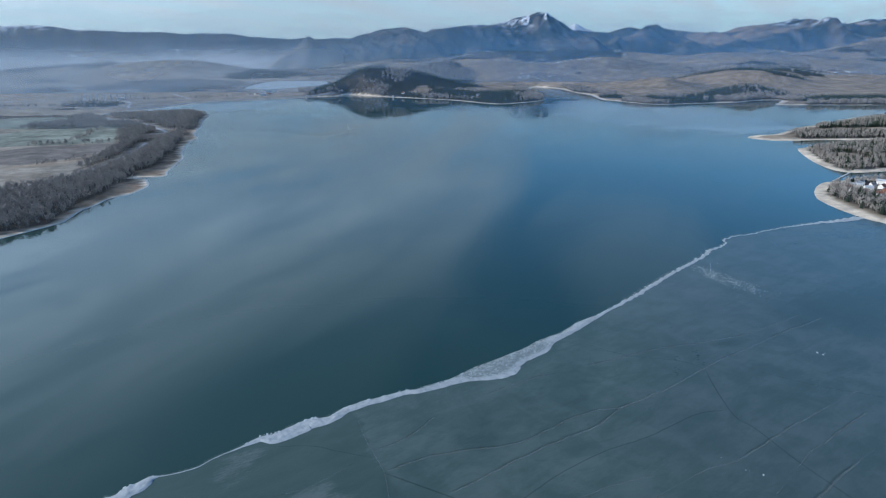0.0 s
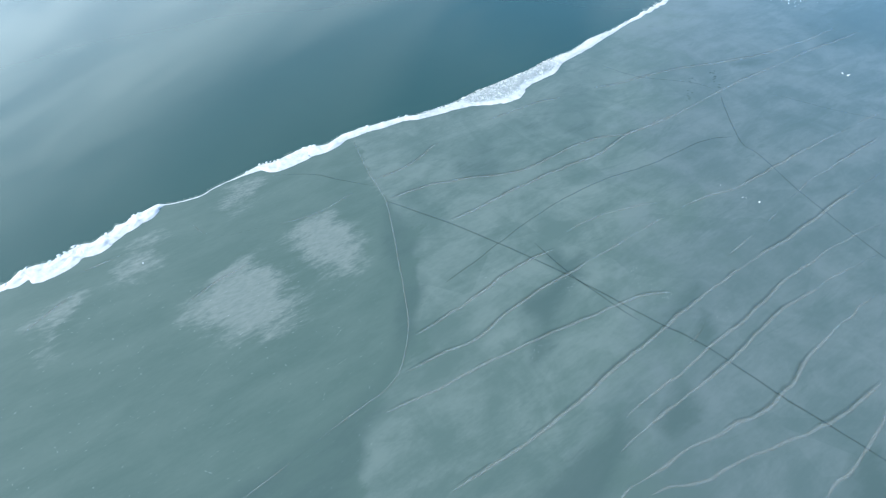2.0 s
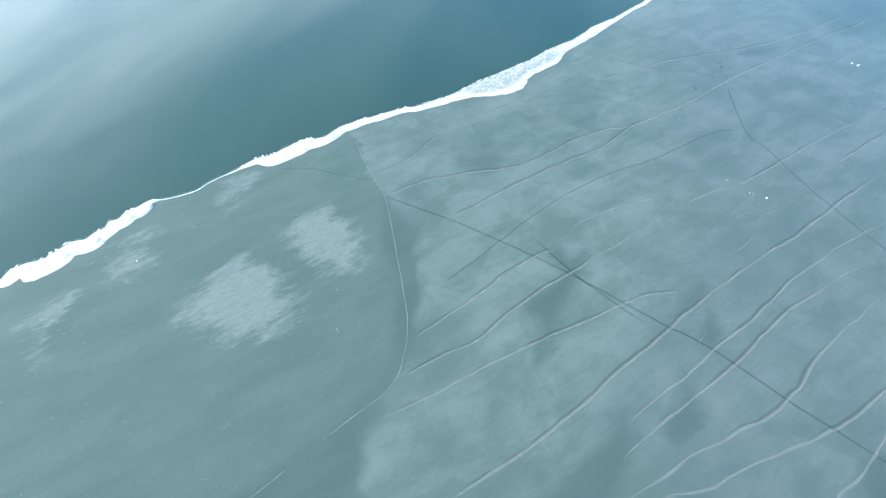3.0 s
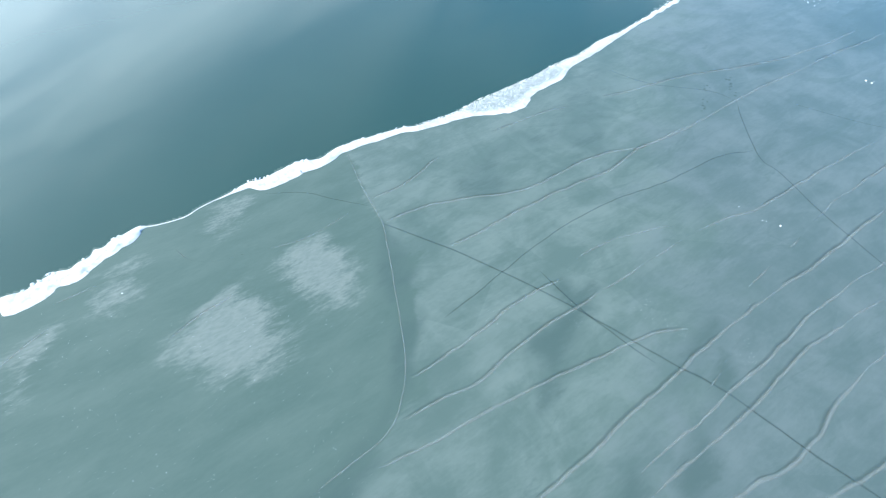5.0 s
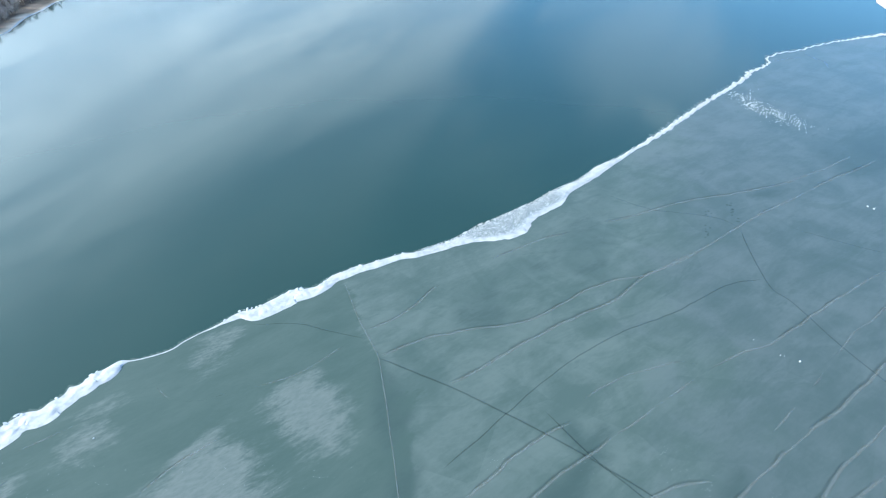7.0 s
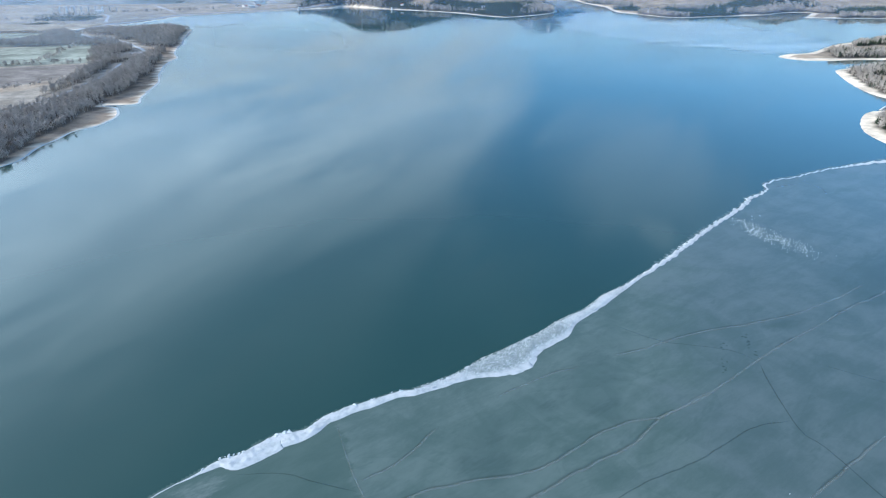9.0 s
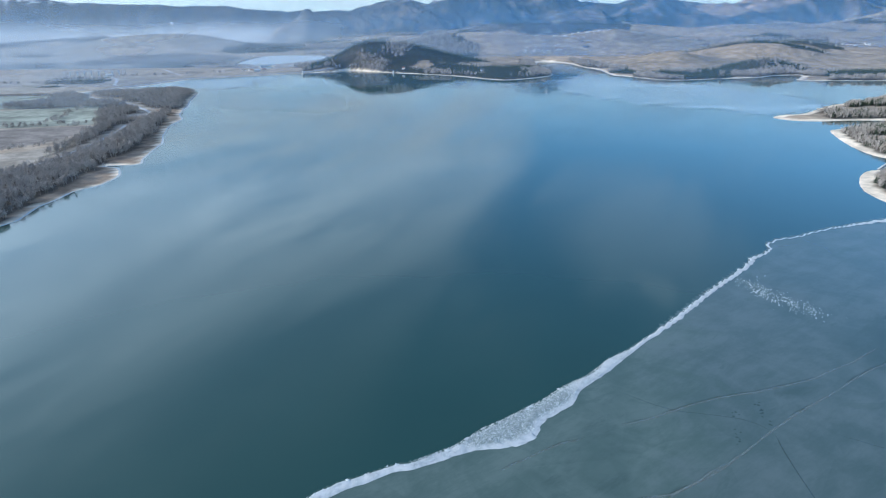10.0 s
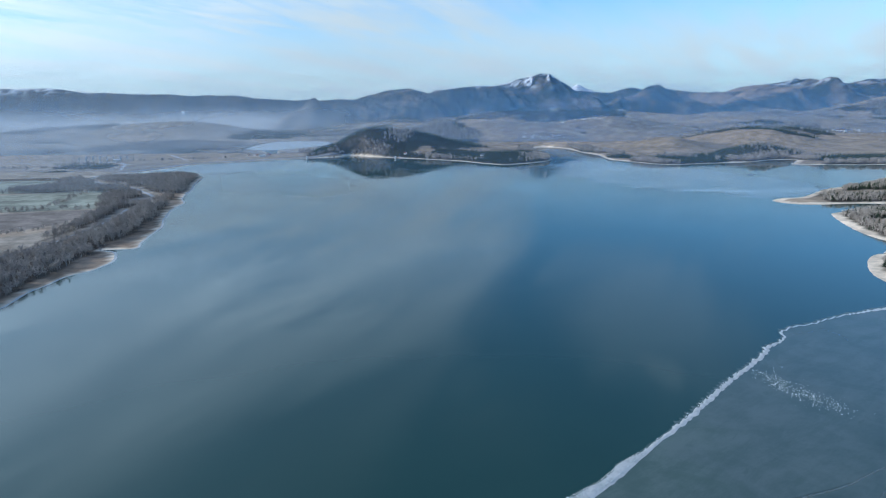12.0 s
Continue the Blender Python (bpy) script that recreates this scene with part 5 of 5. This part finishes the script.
KIT_LABELS = ("pale rendered house with a grey gabled roof", "brown timber cottage with a steep red roof", "white house with a frosted gabled roof", "pale house with a red-brown gabled roof", "long white building with a frosted shallow roof")


def house(x, y, turn, kit, size, group):
    z, _ = land_height(np.array([x], float), np.array([y], float))
    root = new("house")
    made = {}
    for nm, me in KITS[kit]:
        made[nm] = new(nm, me)
        made[nm].parent = made["roof"] if nm == "chimney" else root
    root.matrix_world = pose(x, y, float(z[0]) + 0.05, 0, 0, turn) @ Matrix.Diagonal((size, size, size, 1))
    tagged(root, KIT_LABELS[kit], "house", group)


HOUSE_RNG = np.random.default_rng(12)
for x, y, k in ((432, 640, 1), (446, 650, 4), (458, 661, 2), (466, 652, 0), (466, 637, 3), (484, 660, 4), (437, 621, 1), (442, 607, 3), (427, 622, 0), (458, 620, 1), (474, 625, 2), (486, 640, 0), (500, 655, 3), (498, 622, 1), (512, 640, 2), (470, 606, 0), (488, 598, 3), (520, 662, 0), (530, 630, 1), (545, 650, 4), (448, 632, 2)):
    house(x, y, HOUSE_RNG.uniform(-40, 40), k, HOUSE_RNG.uniform(0.5, 0.75), "houses on the spit")
for cx, cy, sx, sy, count in ((410, 2520, 55, 50, 26), (640, 2880, 75, 40, 16), (1100, 3000, 60, 50, 12), (2150, 4000, 160, 60, 18), (1600, 2560, 90, 80, 18), (-860, 3250, 160, 80, 16), (-560, 3100, 100, 50, 8), (-620, 2010, 45, 18, 6)):
    for _ in range(count):
        house(cx + HOUSE_RNG.normal(0, sx), cy + HOUSE_RNG.normal(0, sy), HOUSE_RNG.uniform(0, 180), int(HOUSE_RNG.choice([0, 0, 2, 3, 3, 1])), HOUSE_RNG.uniform(0.45, 0.75), "houses in the far villages")
house(106, 1850, 10, 0, 0.9, "houses under the hill")
house(-120, 1952, -20, 3, 0.8, "houses under the hill")
house(-935, 1840, 10, 4, 0.9, "halls by the switchyard")
house(-560, 1975, 20, 4, 0.8, "halls by the dam")

# intake tower in the water before the dam
tower = new("intake_tower")
bm = bmesh.new()
bmesh.ops.create_cone(bm, cap_ends=True, segments=16, radius1=4.2, radius2=3.6, depth=16, matrix=Matrix.Translation((0, 0, 5)))
part("shaft", bm, M_CONCRETE, tower)
bm = bmesh.new()
bmesh.ops.create_cone(bm, cap_ends=True, segments=16, radius1=5.2, radius2=5.2, depth=1.2, matrix=Matrix.Translation((0, 0, 13.5)))
part("gallery", bm, M_CONCRETE, tower)
bm = bmesh.new()
bmesh.ops.create_cone(bm, cap_ends=True, segments=12, radius1=2.6, radius2=2.2, depth=4, matrix=Matrix.Translation((0, 0, 16)))
part("head_house", bm, M_WALL, tower)
bm = bmesh.new()
prism(bm, -0.9, 0.9, 4, 42, 12.6, 13.4)
part("footbridge", bm, M_STEEL, tower)
tower.matrix_world = pose(-408, 1902, 0, 0, 0, 0) @ Matrix.Diagonal((0.6, 0.6, 0.6, 1))
tagged(tower, "pale concrete intake tower standing in the lake", "tower", "water towers")
tower_b = copy_thing(tower, pose(-147, 1903, -3, 0, 0, -35))

# switchyard gantries on the valley floor
yard_rng = np.random.default_rng(3)
bm_leg = bmesh.new()
prism(bm_leg, -0.5, 0.5, -0.5, 0.5, -1, 12)
bm_beam = bmesh.new()
prism(bm_beam, -9, 9, -0.3, 0.3, 10.2, 10.8)
leg_me, beam_me = bpy.data.meshes.new("leg"), bpy.data.meshes.new("beam")
bm_leg.to_mesh(leg_me), bm_beam.to_mesh(beam_me)
bm_leg.free(), bm_beam.free()
leg_me.materials.append(M_STEEL), beam_me.materials.append(M_STEEL)
for row in range(3):
    for k in range(7):
        gx0, gy0 = -1060 + k * 20 + row * 4, 1850 + row * 30
        z, _ = land_height(np.array([gx0], float), np.array([gy0], float))
        root = new("gantry")
        for nm, me, dx in (("leg", leg_me, -8.5), ("leg", leg_me, 8.5), ("beam", beam_me, 0.0)):
            ob = new(nm, me)
            ob.parent = root
            ob.location = (dx, 0, 0)
        root.matrix_world = pose(gx0, gy0, float(z[0]), 0, 0, 8)
        tagged(root, "pale steel portal gantry of a switchyard", "gantry", "switchyard gantries")

# ---------------------------------------------------------------- roads and the dam


def road(points, width, label, lift=0.35):
    line = resample(points, 5.0)
    tang = np.gradient(line, axis=0)
    tang /= np.linalg.norm(tang, axis=1)[:, None]
    side = np.stack([tang[:, 1], -tang[:, 0]], -1)
    cols = []
    for f in (-0.62, -0.5, 0.5, 0.62):
        p = line + side * f * width
        z, _ = land_height(p[:, 0], p[:, 1])
        cols.append((p, z))
    crown = np.max([z for _, z in cols], axis=0) + lift
    k = np.ones(5) / 5
    crown = np.convolve(np.pad(crown, 2, "edge"), k, "valid")
    co = np.stack([np.column_stack([p, crown - (1.6 if j in (0, 3) else 0)]) for j, (p, _) in enumerate(cols)], 1)
    n = len(line)
    i = np.arange(n * 4).reshape(n, 4)
    fa = np.stack([i[:-1, :-1], i[1:, :-1], i[1:, 1:], i[:-1, 1:]], -1).reshape(-1, 4)
    ob = new("road", raw_mesh("road", co.reshape(-1, 3), fa, M_ASPHALT, False))
    return tagged(ob, label, "road", kind="structure")


for line, wide, text in ROADS:
    road(line, wide, text)
pier = new("pier")
bm = bmesh.new()
prism(bm, -32, 32, -0.9, 0.9, 0.35, 0.7)
part("deck", bm, M_CONCRETE, pier)
for k in range(9):
    bm = bmesh.new()
    prism(bm, -30 + k * 7.5 - 0.2, -30 + k * 7.5 + 0.2, -0.5, 0.5, -2, 0.348)
    part("post", bm, M_CONCRETE, pier)
pier.matrix_world = pose(468, 709, 0, 0, 0, 44)
tagged(pier, "narrow pale pier reaching across the channel", "pier")

# ---------------------------------------------------------------- veil sheets in place of mist and distance haze


def veil_shader(density, depth, tint, west_end, east_end, soft_by):
    """Translucent veil in place of scattering air: thickest at the bottom, drifting, thinning out at both ends."""
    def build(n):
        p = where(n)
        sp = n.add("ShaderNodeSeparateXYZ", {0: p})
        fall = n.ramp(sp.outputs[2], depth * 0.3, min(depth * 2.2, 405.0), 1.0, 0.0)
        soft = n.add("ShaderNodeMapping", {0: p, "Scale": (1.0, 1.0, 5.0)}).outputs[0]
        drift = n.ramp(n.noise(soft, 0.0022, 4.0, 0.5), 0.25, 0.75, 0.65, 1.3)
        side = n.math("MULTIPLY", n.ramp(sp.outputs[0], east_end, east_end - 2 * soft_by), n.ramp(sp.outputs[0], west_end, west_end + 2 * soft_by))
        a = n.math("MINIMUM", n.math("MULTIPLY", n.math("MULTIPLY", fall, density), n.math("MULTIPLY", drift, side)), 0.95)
        # fixed slanted normal, so the upright sheet catches sun and sky like air
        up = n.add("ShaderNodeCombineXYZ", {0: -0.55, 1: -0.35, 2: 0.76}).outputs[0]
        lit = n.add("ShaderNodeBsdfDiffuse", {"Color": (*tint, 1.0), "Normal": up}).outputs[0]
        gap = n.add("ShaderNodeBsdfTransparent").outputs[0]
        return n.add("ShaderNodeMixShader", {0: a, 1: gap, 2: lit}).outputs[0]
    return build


HAZE, PALE_HAZE, FOG = (0.20, 0.43, 0.76), (0.50, 0.62, 0.76), (0.90, 0.95, 0.98)
# flat upright sheets add the haze of distance, one behind another
for y, density, depth, tint, west_end, east_end, soft_by in ((1180, 0.20, 300, PALE_HAZE, -4900, -400, 160), (1570, 0.15, 300, HAZE, -4900, 4900, 200), (2130, 0.40, 300, PALE_HAZE, -4900, 250, 400), (2420, 0.28, 300, HAZE, -500, 4900, 400),
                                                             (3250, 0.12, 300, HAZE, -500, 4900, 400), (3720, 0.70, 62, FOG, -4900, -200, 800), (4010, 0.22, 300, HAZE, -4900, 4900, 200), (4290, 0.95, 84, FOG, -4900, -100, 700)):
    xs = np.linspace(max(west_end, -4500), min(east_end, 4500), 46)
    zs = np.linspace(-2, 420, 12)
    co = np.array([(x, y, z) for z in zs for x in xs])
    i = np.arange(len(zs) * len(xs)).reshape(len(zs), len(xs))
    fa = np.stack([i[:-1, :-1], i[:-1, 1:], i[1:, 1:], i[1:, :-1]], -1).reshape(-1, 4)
    mist = new("mist", raw_mesh("mist", co, fa, material("haze_veil", veil_shader(density, depth, tint, west_end, east_end, soft_by))))
    tagged(mist, "upright veil sheet standing in for low valley fog" if tint == FOG else "upright veil sheet standing in for bluish distance haze", "mist", kind="stuff")


# ---------------------------------------------------------------- steam over the works in the valley
M_STEAM = speckled("white_steam", (0.70, 0.74, 0.78), (0.86, 0.88, 0.90), 0.02, 1.0, 0.2, 0.3, 4.0, 0.0)
steam_rng = np.random.default_rng(8)
for sx, sz, tall, drift in ((-1650, 62, 46, 10), (-1610, 58, 34, 8), (-1570, 60, 52, 12), (-1700, 148, 26, -14)):
    bm = bmesh.new()
    for k in range(13):
        t = k / 12
        m = Matrix.Translation((drift * t + steam_rng.normal(0, 2), steam_rng.normal(0, 3), tall * t)) @ Matrix.Diagonal((3 + 5 * t * steam_rng.uniform(0.6, 1.3), 4, 3 + 3 * t, 1))
        bmesh.ops.create_icosphere(bm, subdivisions=2, radius=1.0, matrix=m)
    for v in bm.verts:
        v.co += Vector(noise.noise_vector(v.co * 0.12)) * 2.2
    plume = part("steam_plume", bm, M_STEAM)
    plume.location = (sx, 4180, sz - 40)
    tagged(plume, "thin white steam plume rising from the valley", "steam", kind="stuff")
